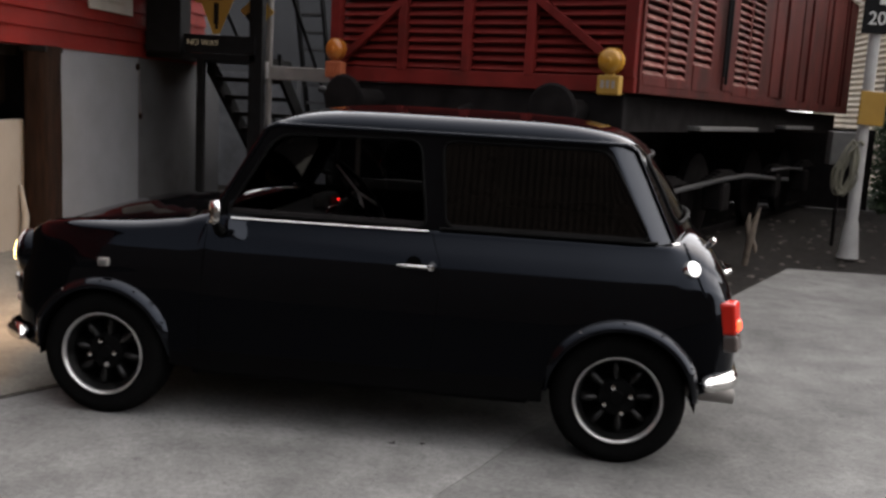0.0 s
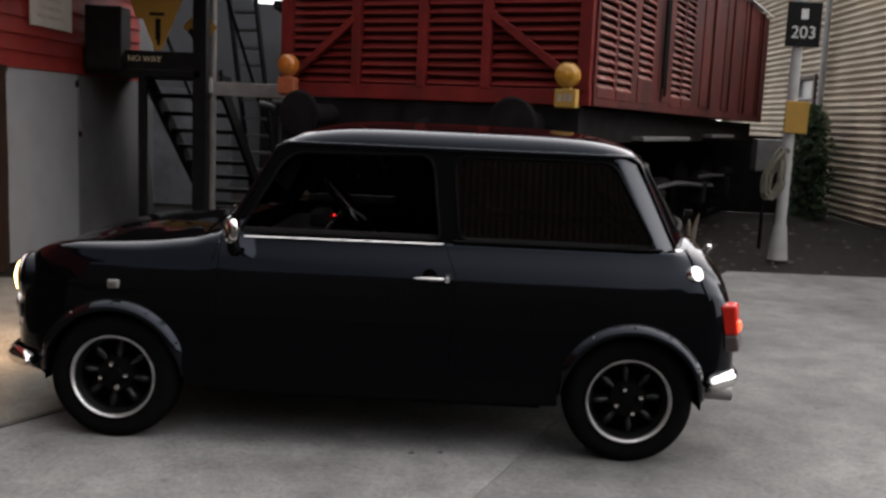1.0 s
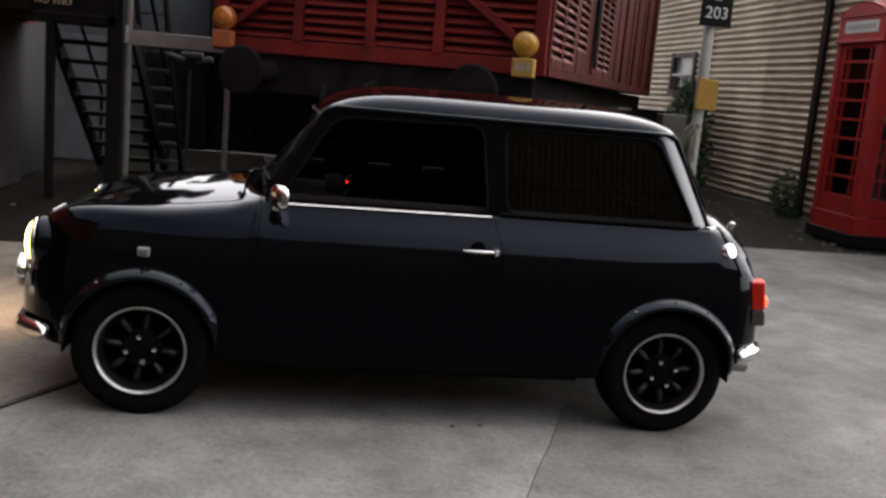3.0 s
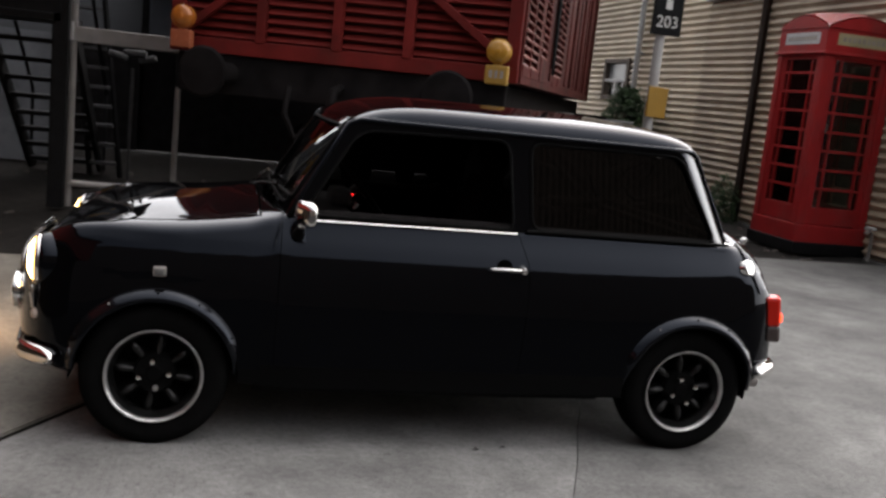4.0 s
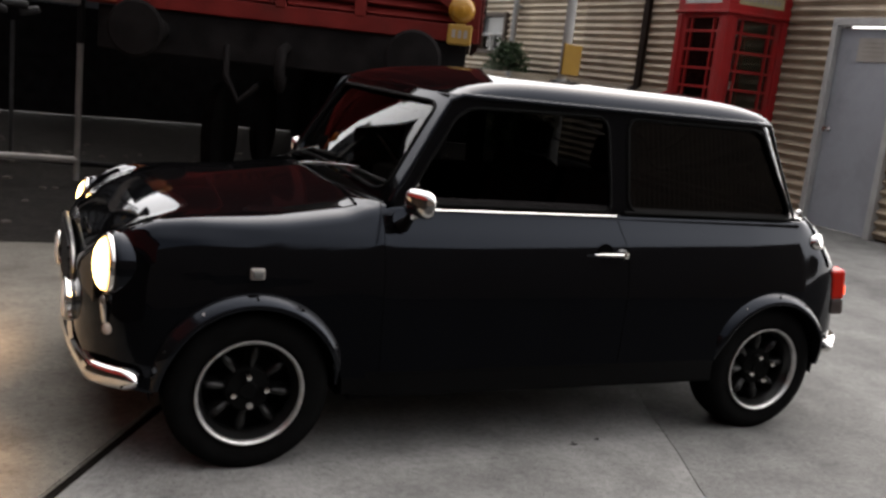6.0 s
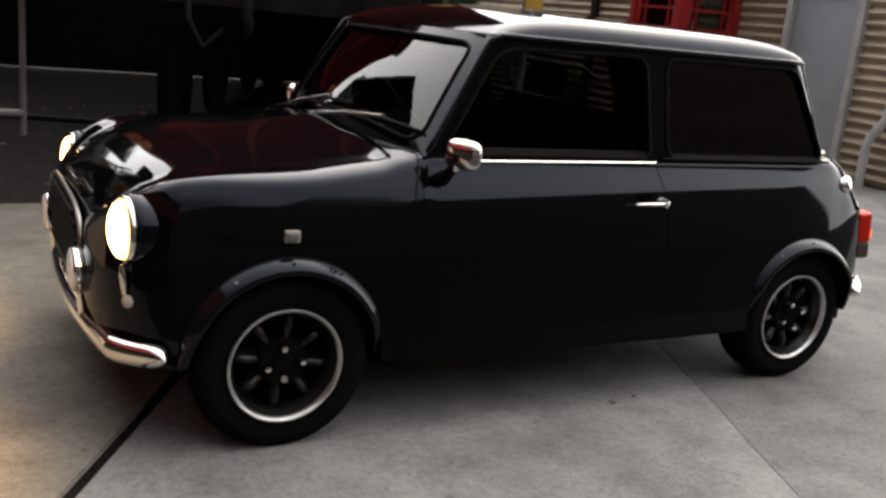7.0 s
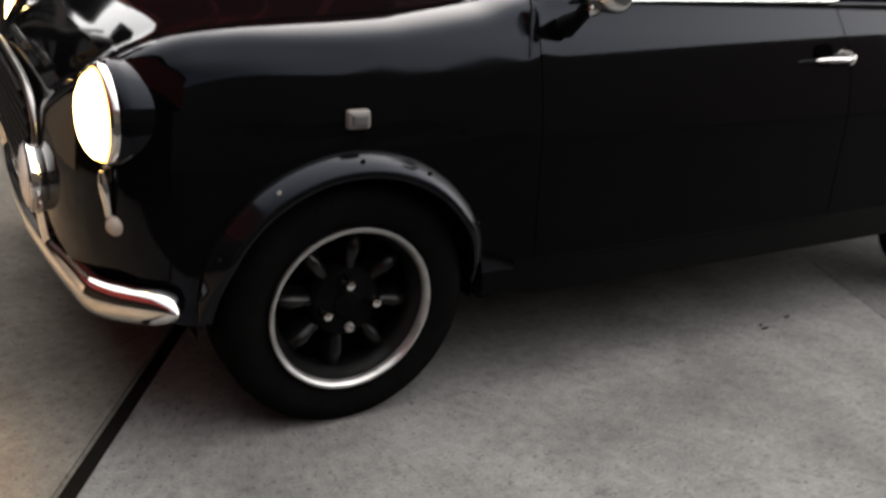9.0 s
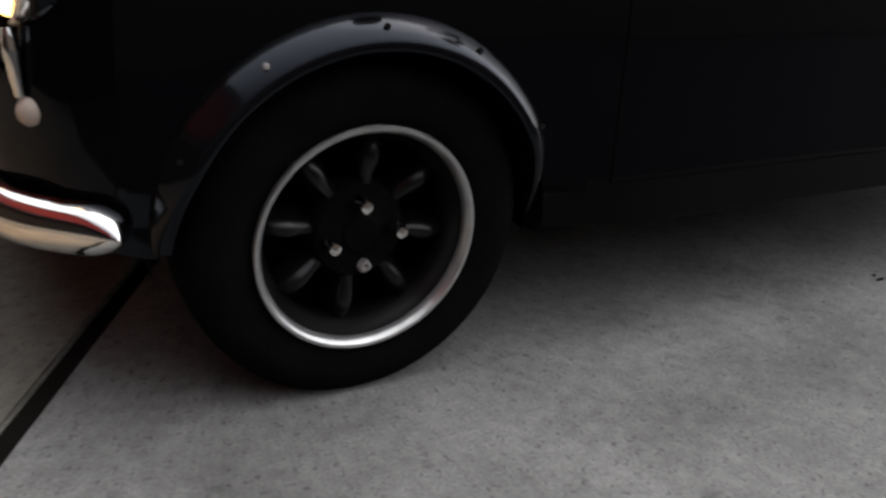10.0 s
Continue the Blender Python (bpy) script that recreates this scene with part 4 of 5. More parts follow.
# low weeds at the foot of the shed wall
weeds = thing("weed_clump", (7.0, 7.75, 0), "dark low weeds growing against the shed wall", "weeds")
b = B()
for k in range(800):
    a, q = random.uniform(0, 6.28), random.random() ** 0.6
    p = Vector((7.02 + 0.14 * q * math.cos(a), 7.75 + 0.36 * q * math.sin(a), random.uniform(-0.02, 0.72) * (1 - 0.5 * q)))
    d = Vector((random.uniform(-1, 0.6), random.uniform(-1, 1), random.uniform(-0.3, 1.0))).normalized()
    s = d.orthogonal().normalized() * random.uniform(0.008, 0.016)
    l = random.uniform(0.06, 0.13)
    b.faces.new([b.verts.new(p), b.verts.new(p + d * l * 0.5 + s), b.verts.new(p + d * l), b.verts.new(p + d * l * 0.5 - s)])
part("foliage", b, LEAF, weeds)

# bleached branch standing in the gravel
branch = thing("bleached_branch", (3.52, 4.62, 0), "small bleached forked branch standing in the gravel", "branch")
b = B()
tube(b, [(3.50, 4.62, -0.02), (3.515, 4.62, 0.12), (3.53, 4.62, 0.26), (3.55, 4.62, 0.38), (3.585, 4.62, 0.52)], [0.026, 0.03, 0.036, 0.028, 0.008], 8)
tube(b, [(3.525, 4.62, 0.24), (3.49, 4.62, 0.36), (3.50, 4.62, 0.46)], [0.03, 0.026, 0.010], 8)
tube(b, [(3.53, 4.62, 0.24), (3.575, 4.62, 0.16), (3.585, 4.62, 0.10)], [0.026, 0.02, 0.008], 8)
part("wood", b, BARK, branch, smooth=60)

# stones and leaves on the gravel
random.seed(33)
b = B()
for k in range(260):
    x, y = random.uniform(2.5, 7.1), random.uniform(2.8, 9.5)
    if k % 3 == 0:
        x, y = random.uniform(-2.1, 2.6), random.uniform(2.6, 8.0)
    if y < 4.65 and x > 2.9 + (y - 2.6) * 0.5:
        continue
    r = random.uniform(0.012, 0.035)
    bmesh.ops.create_icosphere(b, subdivisions=1, radius=r, matrix=Matrix.Translation((x, y, -0.025)) @ Matrix.Diagonal((1.3, 1, 0.6, 1)))
tagged(part("loose_stones", b, material("grey_stones", (0.060, 0.051, 0.044), 0.9, vary=0.4, scale=8)), "loose grey stones scattered on the gravel", "stones", "", "stuff")

# ---- the car ----
car = thing("car", (1.0, 0, 0), "small black vintage two-door saloon with lit headlamps and tinted windows", "car")


def smooth_curve(xs, ys):
    """A gentle curve through points, as a function (monotone cubic)."""
    xs, ys = np.array(xs, float), np.array(ys, float)
    h, d = np.diff(xs), np.diff(ys) / np.diff(xs)
    m = np.r_[d[0], [0 if a * c <= 0 else 2 * a * c / (a + c) for a, c in zip(d, d[1:])], d[-1]]

    def f(x):
        x = min(max(x, xs[0]), xs[-1])
        i = min(int(np.searchsorted(xs, x, "right") - 1), len(h) - 1)
        t = (x - xs[i]) / h[i]
        return float((2 * t**3 - 3 * t**2 + 1) * ys[i] + (t**3 - 2 * t**2 + t) * h[i] * m[i] + (3 * t**2 - 2 * t**3) * ys[i + 1] + (t**3 - t**2) * h[i] * m[i + 1])

    return f


# half width, underside and top along the car
HALF = smooth_curve((-0.497, -0.488, -0.465, -0.43, -0.37, -0.28, -0.1, 0.5, 1.9, 2.15, 2.28, 2.36, 2.42, 2.455, 2.472, 2.480),
                    (0.345, 0.412, 0.488, 0.558, 0.633, 0.672, 0.690, 0.695, 0.695, 0.685, 0.668, 0.648, 0.615, 0.575, 0.52, 0.42))
UNDER = smooth_curve((-0.497, -0.488, -0.465, -0.43, -0.35, -0.2, 2.2, 2.30, 2.40, 2.465, 2.480), (0.43, 0.37, 0.32, 0.29, 0.258, 0.225, 0.22, 0.262, 0.315, 0.36, 0.41))
TOP = smooth_curve((-0.497, -0.488, -0.465, -0.43, -0.37, -0.28, -0.1, 0.1, 0.40, 2.26, 2.31, 2.36, 2.41, 2.45, 2.470, 2.480),
                   (0.560, 0.590, 0.622, 0.660, 0.710, 0.759, 0.811, 0.840, 0.875, 0.880, 0.868, 0.835, 0.775, 0.69, 0.60, 0.50))
FALL = smooth_curve((-0.42, -0.25, -0.1, 0.0, 0.1, 0.2, 0.28, 0.40), (0.004, 0.014, 0.022, 0.027, 0.030, 0.033, 0.034, 0.016))
RISE = smooth_curve((-0.497, -0.46, -0.39, -0.34, -0.30, -0.2, -0.1, 0.0, 0.1), (0.0, 0.018, 0.038, 0.042, 0.042, 0.030, 0.014, 0.005, 0.0))
# section: share of half width, share of height
SECTION = ((0.0, 0.0), (0.5, 0.0), (0.82, 0.005), (0.96, 0.010), (1.024, 0.03), (1.020, 0.11), (1.011, 0.31), (1.0, 0.49), (0.986, 0.62), (0.962, 0.73), (0.935, 0.82), (0.902, 0.885), (0.86, 0.935), (0.78, 0.968), (0.6, 0.986), (0.35, 0.997), (0.0, 1.0))
LEN = np.linspace(0, 1, len(SECTION))
SY = smooth_curve(LEN, [p[0] for p in SECTION])
SZ = smooth_curve(LEN, [p[1] for p in SECTION])
# cabin section in metres: up the side to the belt and a lip inwards
CABIN = ((0.0, 0.22), (0.35, 0.22), (0.57, 0.222), (0.690, 0.222), (0.7215, 0.229), (0.7165, 0.29), (0.7055, 0.42), (0.697, 0.535), (0.687, 0.61), (0.6705, 0.68), (0.6505, 0.74), (0.6325, 0.783), (0.6215, 0.810), (0.6165, 0.824), (0.610, 0.832), (0.602, 0.830), (0.598, 0.80))
SIDEZ, SIDEY = [p[1] for p in CABIN[6:14]], [p[0] for p in CABIN[6:14]]
CY = smooth_curve(LEN, [p[0] for p in CABIN])
CZ = smooth_curve(LEN, [p[1] for p in CABIN])


def section(x, k):
    y, z = HALF(x) * SY(k), UNDER(x) + (TOP(x) - UNDER(x)) * SZ(k)
    if x < 0.40:
        # the wing tops fall away from the bonnet towards the scuttle
        fall = FALL(x)
        flat = min(1.0, max(0.0, (x + 0.08) / 0.20))
        z -= fall * (flat * min(1.0, SY(k) / 0.8) + (1 - flat) * min(1.0, max(0.0, (SY(k) - 0.2) / 0.6)) ** 2) * min(1.0, max(0.0, (SZ(k) - 0.55) / 0.33))
        if SY(k) > 0.78 and z > 0.6:
            w = min(1.0, max(0.0, (x + 0.42) / 0.50))
            w = w * w * (3 - 2 * w) * min(1.0, (SY(k) - 0.78) / 0.10)
            y += w * max(0.0, float(np.interp(z, SIDEZ, SIDEY)) * HALF(x) / 0.695 - y)
        # and rise over the nose towards the lamps
        rise = RISE(x)
        a = min(1.0, max(0.0, (SY(k) - 0.66) / 0.24))
        z += rise * a * a * (3 - 2 * a) * min(1.0, max(0.0, (SZ(k) - 0.55) / 0.30))
    if x > 2.14:
        # rounder shoulders at the tail
        z -= 0.075 * min(1.0, (x - 2.14) / 0.2) * max(0.0, (SY(k) - 0.45) / 0.55) ** 2 * max(0.0, min(1.0, (SZ(k) - 0.70) / 0.2))
    if 0.28 < x < 2.34:
        w = min(1.0, max(0.0, (x - 0.29) / 0.17), max(0.0, (2.28 - x) / 0.09))
        w = w * w * (3 - 2 * w)
        y, z = y * (1 - w) + CY(k) * w * HALF(x) / 0.695, z * (1 - w) + CZ(k) * w
    return y, z


XS = sorted(set(np.round(np.r_[np.linspace(-0.497, -0.44, 9), np.linspace(-0.44, -0.30, 8), np.arange(-0.30, 2.32, 0.02), np.linspace(2.32, 2.48, 17), 0.405, 1.30], 4)))
KS = np.linspace(0, 1, 72)
AXLES, ZHUB, RARCH = (0.0, 2.036), 0.25, 0.285


def side_y(x, z):
    """The body's half width at a place of its side."""
    pts = [section(x, k) for k in np.linspace(0.2, 0.85, 60)]
    return float(np.interp(z, [p[1] for p in pts], [p[0] for p in pts]))


def top_z(x, y):
    """The height of the body's upper side at a place in plan."""
    pts = [section(x, k) for k in np.linspace(1.0, 0.6, 60)]
    return float(np.interp(abs(y), [p[0] for p in pts], [p[1] for p in pts]))


def in_arch(x, z, r=RARCH):
    return any((x - a) ** 2 + (z - ZHUB) ** 2 < r * r for a in AXLES)


verts, rows = [], []
for x in XS:
    half = [section(x, k) for k in KS]
    ring = [(x, -y, z) for y, z in half] + [(x, y, z) for y, z in half[::-1]][1:]
    rows.append(range(len(verts), len(verts) + len(ring)))
    verts += ring
groups = {"shell": [], "strip_left": [], "strip_right": [], "door_left": [], "door_right": [], "bonnet": [], "boot_lid": []}
nk = len(KS)
for i in range(len(XS) - 1):
    for j in range(len(rows[0]) - 1):
        q = (rows[i][j], rows[i][j + 1], rows[i + 1][j + 1], rows[i + 1][j])
        c = np.mean([verts[v] for v in q], axis=0)
        x, y, z = c
        if abs(y) > 0.40 and in_arch(x, z):
            continue
        if 0.44 < x < 2.27 and (j == nk - 1 or j == nk - 2) and z > 0.7:
            continue
        back = 1.29 + 0.045 * max(0.0, min(1.0, (0.83 - z) / 0.12)) - 0.02 * max(0.0, (0.55 - z) / 0.3)
        if 0.24 < x < 1.80 and z < 0.30 and abs(y) > 0.6:
            groups["strip_left" if y < 0 else "strip_right"].append(q)
        elif 0.405 < x < back and 0.245 < z < 0.80 and abs(y) > 0.6:
            groups["door_left" if y < 0 else "door_right"].append(q)
        elif -0.43 < x < 0.33 and abs(y) < 0.56 and z > 0.70:
            groups["bonnet"].append(q)
        elif 2.35 < x and abs(y) < 0.46 and 0.45 < z:
            groups["boot_lid"].append(q)
        else:
            groups["shell"].append(q)


def arch_snap(co):
    x, y, z = co
    for a in AXLES:
        d = math.hypot(x - a, z - ZHUB)
        if abs(y) > 0.40 and RARCH - 0.022 < d < RARCH + 0.022:
            s = RARCH / d
            return (a + (x - a) * s, y, ZHUB + (z - ZHUB) * s)
    return co


def shell_mesh(faces, caps=False):
    used = sorted({v for q in faces for v in q})
    index = {v: n for n, v in enumerate(used)}
    fs = [tuple(index[v] for v in q) for q in faces]
    if caps:
        fs += [tuple(index[v] for v in rows[0] if v in index), tuple(index[v] for v in rows[-1] if v in index)]
    me = bpy.data.meshes.new("mesh")
    me.from_pydata([arch_snap(verts[v]) for v in used], [], fs)
    b = B()
    b.from_mesh(me)
    bmesh.ops.remove_doubles(b, verts=b.verts, dist=0.0004)
    return b


body = part("body", shell_mesh(groups["shell"], True), PAINT, car, smooth=50)
part("door", shell_mesh(groups["door_left"]), PAINT, car, smooth=50)
part("door", shell_mesh(groups["door_right"]), PAINT, car, smooth=50)
part("bonnet", shell_mesh(groups["bonnet"]), PAINT, car, smooth=50)
# added low strips, dull so that the pale ground is not mirrored there
part("dull_lower_strip", shell_mesh(groups["strip_left"]), DULLSTRIP, car, "dull black strip added low on the side", smooth=50)
part("dull_lower_strip", shell_mesh(groups["strip_right"]), DULLSTRIP, car, "dull black strip added low on the side", smooth=50)
part("boot_lid", shell_mesh(groups["boot_lid"]), PAINT, car, smooth=50)


def seam(pts, r=0.0014, name="panel_gap", mat=SEAM, parent=body):
    b = B()
    tube(b, pts, r, 6)
    return part(name, b, mat, parent)


for s in (-1, 1):
    def on(x, z, o=0.0):
        return (x, s * (side_y(x, z) + o), z)
    seam([on(0.405, z) for z in np.linspace(0.83, 0.30, 26)])
    seam([on(1.29 + 0.045 * max(0.0, min(1.0, (0.83 - z) / 0.12)) - 0.02 * max(0.0, (0.55 - z) / 0.3), z) for z in np.linspace(0.83, 0.30, 30)])
    seam([on(x, 0.30) for x in np.linspace(0.405, 1.29, 30)], 0.001)
    # outside wing seams, fore and aft
    seam([(x, s * (side_y(x, z) - 0.001), z) for x, z in zip(np.linspace(0.405, 0.375, 14), np.linspace(0.835, 0.71, 14))], [0.006] * 7 + [0.0055, 0.005, 0.0045, 0.004, 0.003, 0.002, 0.001], "wing_seam", PAINT)
    seam([(x, s * (side_y(x, z) + 0.002), z) for x, z in zip(np.linspace(2.245, 2.33, 12), np.linspace(0.84, 0.66, 12))], 0.007, "rear_seam", PAINT)
    # sill
    b = B()
    box(b, (1.02, s * 0.590, 0.205), (1.36, 0.06, 0.05), bevel=0.012)
    part("sill", b, TRIM, body)
    # bonnet edge and scuttle line
    b = B()
    tube(b, [(x, s * 0.56, top_z(x, 0.56) + 0.0003) for x in np.linspace(-0.27, 0.33, 26)], 0.0018, 6)
    part("panel_gap", b, SEAM, body)
b = B()
tube(b, [(0.33, y, top_z(0.33, y) + 0.002) for y in np.linspace(-0.56, 0.56, 25)], 0.004, 6)
part("panel_gap", b, SEAM, body)

# wheel wells
for a in AXLES:
    for s in (-1, 1):
        b = B()
        rows2 = [[(a + 0.29 * math.cos(t), s * y, ZHUB + 0.29 * math.sin(t)) for t in np.linspace(-0.12, math.pi + 0.12, 25)] for y in (0.40, 0.66)]
        vs = grid_faces(b, rows2)
        b.faces.new(vs[0])
        part("wheel_well", b, SILL, body)

# ---- glasshouse ----
def round_loop(corners, radii, n=9, outer=None):
    """Corner points in the plane with rounded corners; with outer, the matching points of a wider outline."""
    pts, out = [], []
    m = len(corners)
    for i in range(m):
        p, a, c = np.array(corners[i], float), np.array(corners[i - 1], float), np.array(corners[(i + 1) % m], float)
        u, v = (a - p) / np.linalg.norm(a - p), (c - p) / np.linalg.norm(c - p)
        r = radii[i]
        p0, p1 = p + u * r, p + v * r
        for t in np.linspace(0, 1, n):
            pts.append((1 - t) ** 2 * p0 + 2 * t * (1 - t) * p + t * t * p1)
        if outer is not None:
            q, qa, qc = np.array(outer[i], float), np.array(outer[i - 1], float), np.array(outer[(i + 1) % m], float)
            for t in np.linspace(-1, 1, n):
                w = 0.10 * abs(t)
                out.append(q + (qa - q) * w if t < 0 else q + (qc - q) * w)
        # points along the side to the next corner
        nxt, r2 = np.array(corners[(i + 1) % m], float), radii[(i + 1) % m]
        end = nxt - v * r2
        for t in np.linspace(0, 1, 9)[1:-1]:
            pts.append(p1 + (end - p1) * t)
            if outer is not None:
                out.append(q + (qc - q) * (0.10 + 0.80 * t))
    return pts, out


def panel(surface, corners, radii, outer, mat_frame, mat_glass, names, seal=0.009, frame_smooth=40, glazed=True):
    inner, out = round_loop(corners, radii, outer=outer)
    b = B()
    rws = []
    for t in np.linspace(0, 1, 13):
        rws.append([surface(*(o + (i - o) * t)) for i, o in zip(inner, out)])
    # return edge into the opening
    rws.append([Vector(surface(*i)) + surface_in(surface, i) * 0.018 for i in inner])
    grid_faces(b, rws, close_u=True)
    bmesh.ops.remove_doubles(b, verts=b.verts, dist=0.0003)
    g = part(names[0], b, mat_frame, car, smooth=frame_smooth)
    c = np.mean(inner, axis=0)
    if glazed:
        b = B()
        rws = [[Vector(surface(*(c + (i - c) * t))) + surface_in(surface, c + (i - c) * max(t, 0.02)) * 0.012 for i in inner] for t in np.linspace(1.0, 0.0, 9)]
        grid_faces(b, rws, close_u=True)
        bmesh.ops.remove_doubles(b, verts=b.verts, dist=0.013)
        g = part(names[1], b, mat_glass, car, smooth=80)
    b = B()
    tube(b, [Vector(surface(*i)) + surface_in(surface, i) * -0.001 for i in inner], seal, 8, closed=True)
    part("window_seal", b, TRIM, g, smooth=60)
    return g


def surface_in(surface, p):
    """The inward normal of a surface at p (towards the cabin's middle)."""
    u, v = p
    a = Vector(surface(u, v))
    n = (Vector(surface(u + 0.01, v)) - a).cross(Vector(surface(u, v + 0.01)) - a).normalized()
    return n if n.dot(Vector((1.25, 0, 0.95)) - a) > 0 else -n


ZB, ZG = 0.834, 1.198


def screen(u, v):
    bo = Vector((0.374 + 0.046 * u * u, 0.614 * u, 0.875 - 0.041 * u * u))
    to = Vector((0.600 + 0.035 * u * u, 0.568 * u, ZG))
    p = bo.lerp(to, v)
    bulge = 0.012 * math.sin(math.pi * max(0.0, min(1.0, v))) * (1 - min(1.0, abs(u)) ** 4)
    return p + Vector((-bulge, 0, 0.4 * bulge))


def rear(u, v):
    bo = Vector((2.335 - 0.125 * u * u, 0.540 * u, 0.868 - 0.034 * u * u))
    to = Vector((2.105 - 0.075 * u * u, 0.500 * u, ZG))
    p = bo.lerp(to, v)
    bulge = 0.015 * math.sin(math.pi * max(0.0, min(1.0, v))) * (1 - min(1.0, abs(u)) ** 4)
    return p + Vector((bulge, 0, 0.4 * bulge))


panel(screen, [(-0.905, 0.05), (0.905, 0.05), (0.88, 0.91), (-0.88, 0.91)], [0.17, 0.17, 0.11, 0.11], [(-1, 0), (1, 0), (1, 1), (-1, 1)], PAINT, SCREEN, ("screen_frame", "windscreen"), seal=0.006)
panel(rear, [(-0.86, 0.14), (0.86, 0.14), (0.84, 0.86), (-0.84, 0.86)], [0.16, 0.16, 0.14, 0.14], [(-1, 0), (1, 0), (1, 1), (-1, 1)], PAINT, TINT, ("rear_frame", "rear_window"))
for s in (-1, 1):
    def flank(x, z, s=s):
        t = (z - ZB) / (ZG - ZB)
        turn = max(0.0, min(1.0, (x - (2.21 - 0.18 * t - 0.09)) / 0.09))
        return Vector((x, s * (0.614 - 0.046 * t - 0.085 * turn ** 1.15 * (1 - 0.1 * t) + 0.001 * math.sin(math.pi * max(0.0, min(1.0, t))) * max(0.0, min(1.0, (x - 0.42 - 0.21 * t) / 0.15, (2.21 - 0.18 * t - x) / 0.15))), z))
    panel(flank, [(0.475, 0.842), (1.268, 0.842), (1.228, 1.172), (0.660, 1.160)], [0.03, 0.035, 0.06, 0.07], [(0.42, 0.834), (1.30, 0.834), (1.285, ZG), (0.632, ZG)], PAINT, LIGHTTINT, ("door_window_frame", "door_window"), seal=0.006, glazed=s > 0)
    panel(flank, [(1.342, 0.846), (2.115, 0.848), (1.935, 1.172), (1.312, 1.172)], [0.05, 0.05, 0.05, 0.05], [(1.30, 0.834), (2.21, 0.834), (2.030, ZG), (1.285, ZG)], PAINT, TINT, ("quarter_panel", "quarter_window"), seal=0.006)
    # drip rail along the roof edge and down the pillars
    b = B()
    tube(b, [flank(0.425, 0.845)] + [flank(0.42 + 0.212 * t, 0.834 + 0.364 * t) + Vector((-0.003, s * 0.005, 0)) for t in np.linspace(0.1, 0.95, 8)] + [flank(x, ZG) + Vector((0, s * 0.012, 0)) for x in np.linspace(0.66, 2.0, 22)]
         + [flank(2.03 + 0.18 * t, ZG - 0.364 * t) + Vector((0.003, s * 0.005, 0)) for t in np.linspace(0.06, 0.98, 8)], [0.009] * 31 + [0.008, 0.006] + [0.004] * 6, 8)
    part("drip_rail", b, PAINT, car, smooth=60)
    # chrome waist strip
    b = B()
    tube(b, [(x, s * 0.628, 0.826 + 0.004 * (x - 0.5) / 0.8) for x in np.linspace(0.50, 1.28, 20)], 0.0085, 8, flat=0.55)
    part("waist_strip", b, CHROME, car, "bright chrome waist strip", smooth=60)
    b = B()
    tube(b, [(x, s * (0.622 - 0.25 * max(0.0, x - 2.08)), 0.842) for x in np.linspace(1.32, 2.14, 20)], 0.006, 8)
    part("window_ledge", b, TRIM, car, smooth=60)
    b = B()
    tube(b, [(x, s * 0.590, 0.836) for x in np.linspace(0.46, 2.10, 24)], 0.020, 8, flat=1.3)
    part("inner_belt_trim", b, CLOTH, car, smooth=60)
    # bright corner trim below the rear pillar
    b = B()
    box(b, (2.205, s * 0.560, 0.836), (0.036, 0.030, 0.014), m=Matrix.Rotation(radians(-s * 35), 3, "Z"), bevel=0.005)
    part("pillar_trim", b, CHROME, car)

# roof
b = B()
rws = []
for v in np.linspace(0, 1, 41):
    row = []
    for u in np.sin(np.linspace(-math.pi / 2, math.pi / 2, 61)):
        f, r = screen(u, 1.0), rear(u, 1.0)
        p = f.lerp(r, v)
        y = 0.574 * u * (1 - 0.13 * max(0.0, (v - 0.90) / 0.10) ** 3)
        w = 2 * v - 1
        lift = (0.058 * max(0.0, 1 - abs(u) ** 22) ** 0.68 + 0.034 * (1 - u * u)) * (max(0.0, 1 - abs(w) ** 5.0) ** 0.8)
        row.append((p.x, y, ZG + 0.002 + lift - 0.012 * max(0.0, w) ** 2 * (1 - abs(u))))
    rws.append(row)
grid_faces(b, rws)
part("roof", b, PAINT, car, smooth=80)
b = B()
box(b, (1.32, 0, 1.192), (1.40, 1.06, 0.008))
part("headlining", b, CLOTH, car)

# ---- wheel arches ----
for a in AXLES:
    for s in (-1, 1):
        b = B()
        rws = []
        for t in np.linspace(radians(2), radians(178), 41):
            prof = []
            e = min(1.0, 0.25 + 0.75 * math.sin(t) * 2.2)
            for r, y in ((0.268, 0.64), (0.266, 0.718), (0.269, 0.728), (0.276, 0.731), (0.286, 0.726), (0.297, 0.713), (0.305, 0.701), (0.309, 0.692), (0.309, 0.66)):
                prof.append((a + (0.27 + (r - 0.27) * (0.4 + 0.6 * e)) * math.cos(t), s * (0.675 + (y - 0.675) * (e if y > 0.675 else 1)), ZHUB + 0.004 + (0.27 + (r - 0.27) * (0.4 + 0.6 * e)) * math.sin(t)))
            rws.append(prof)
        vs = grid_faces(b, rws)
        b.faces.new(vs[0]), b.faces.new(vs[-1])
        fl = part("wheel_arch_flare", b, FLARE, car, "glossy black plastic arch flare", smooth=50)
        for t in (30, 62, 90, 122, 152):
            b = B()
            c = Vector((a + 0.297 * math.cos(radians(t)), s * 0.714, ZHUB + 0.004 + 0.297 * math.sin(radians(t))))
            revolve(b, [(0.0045, 0), (0.0045, 0.003), (0.003, 0.004), (0.0, 0.004)], axis(c, (0, s, 0.3)), 8)
            part("screw", b, GREYSTEEL if t == 122 else TRIM, fl)

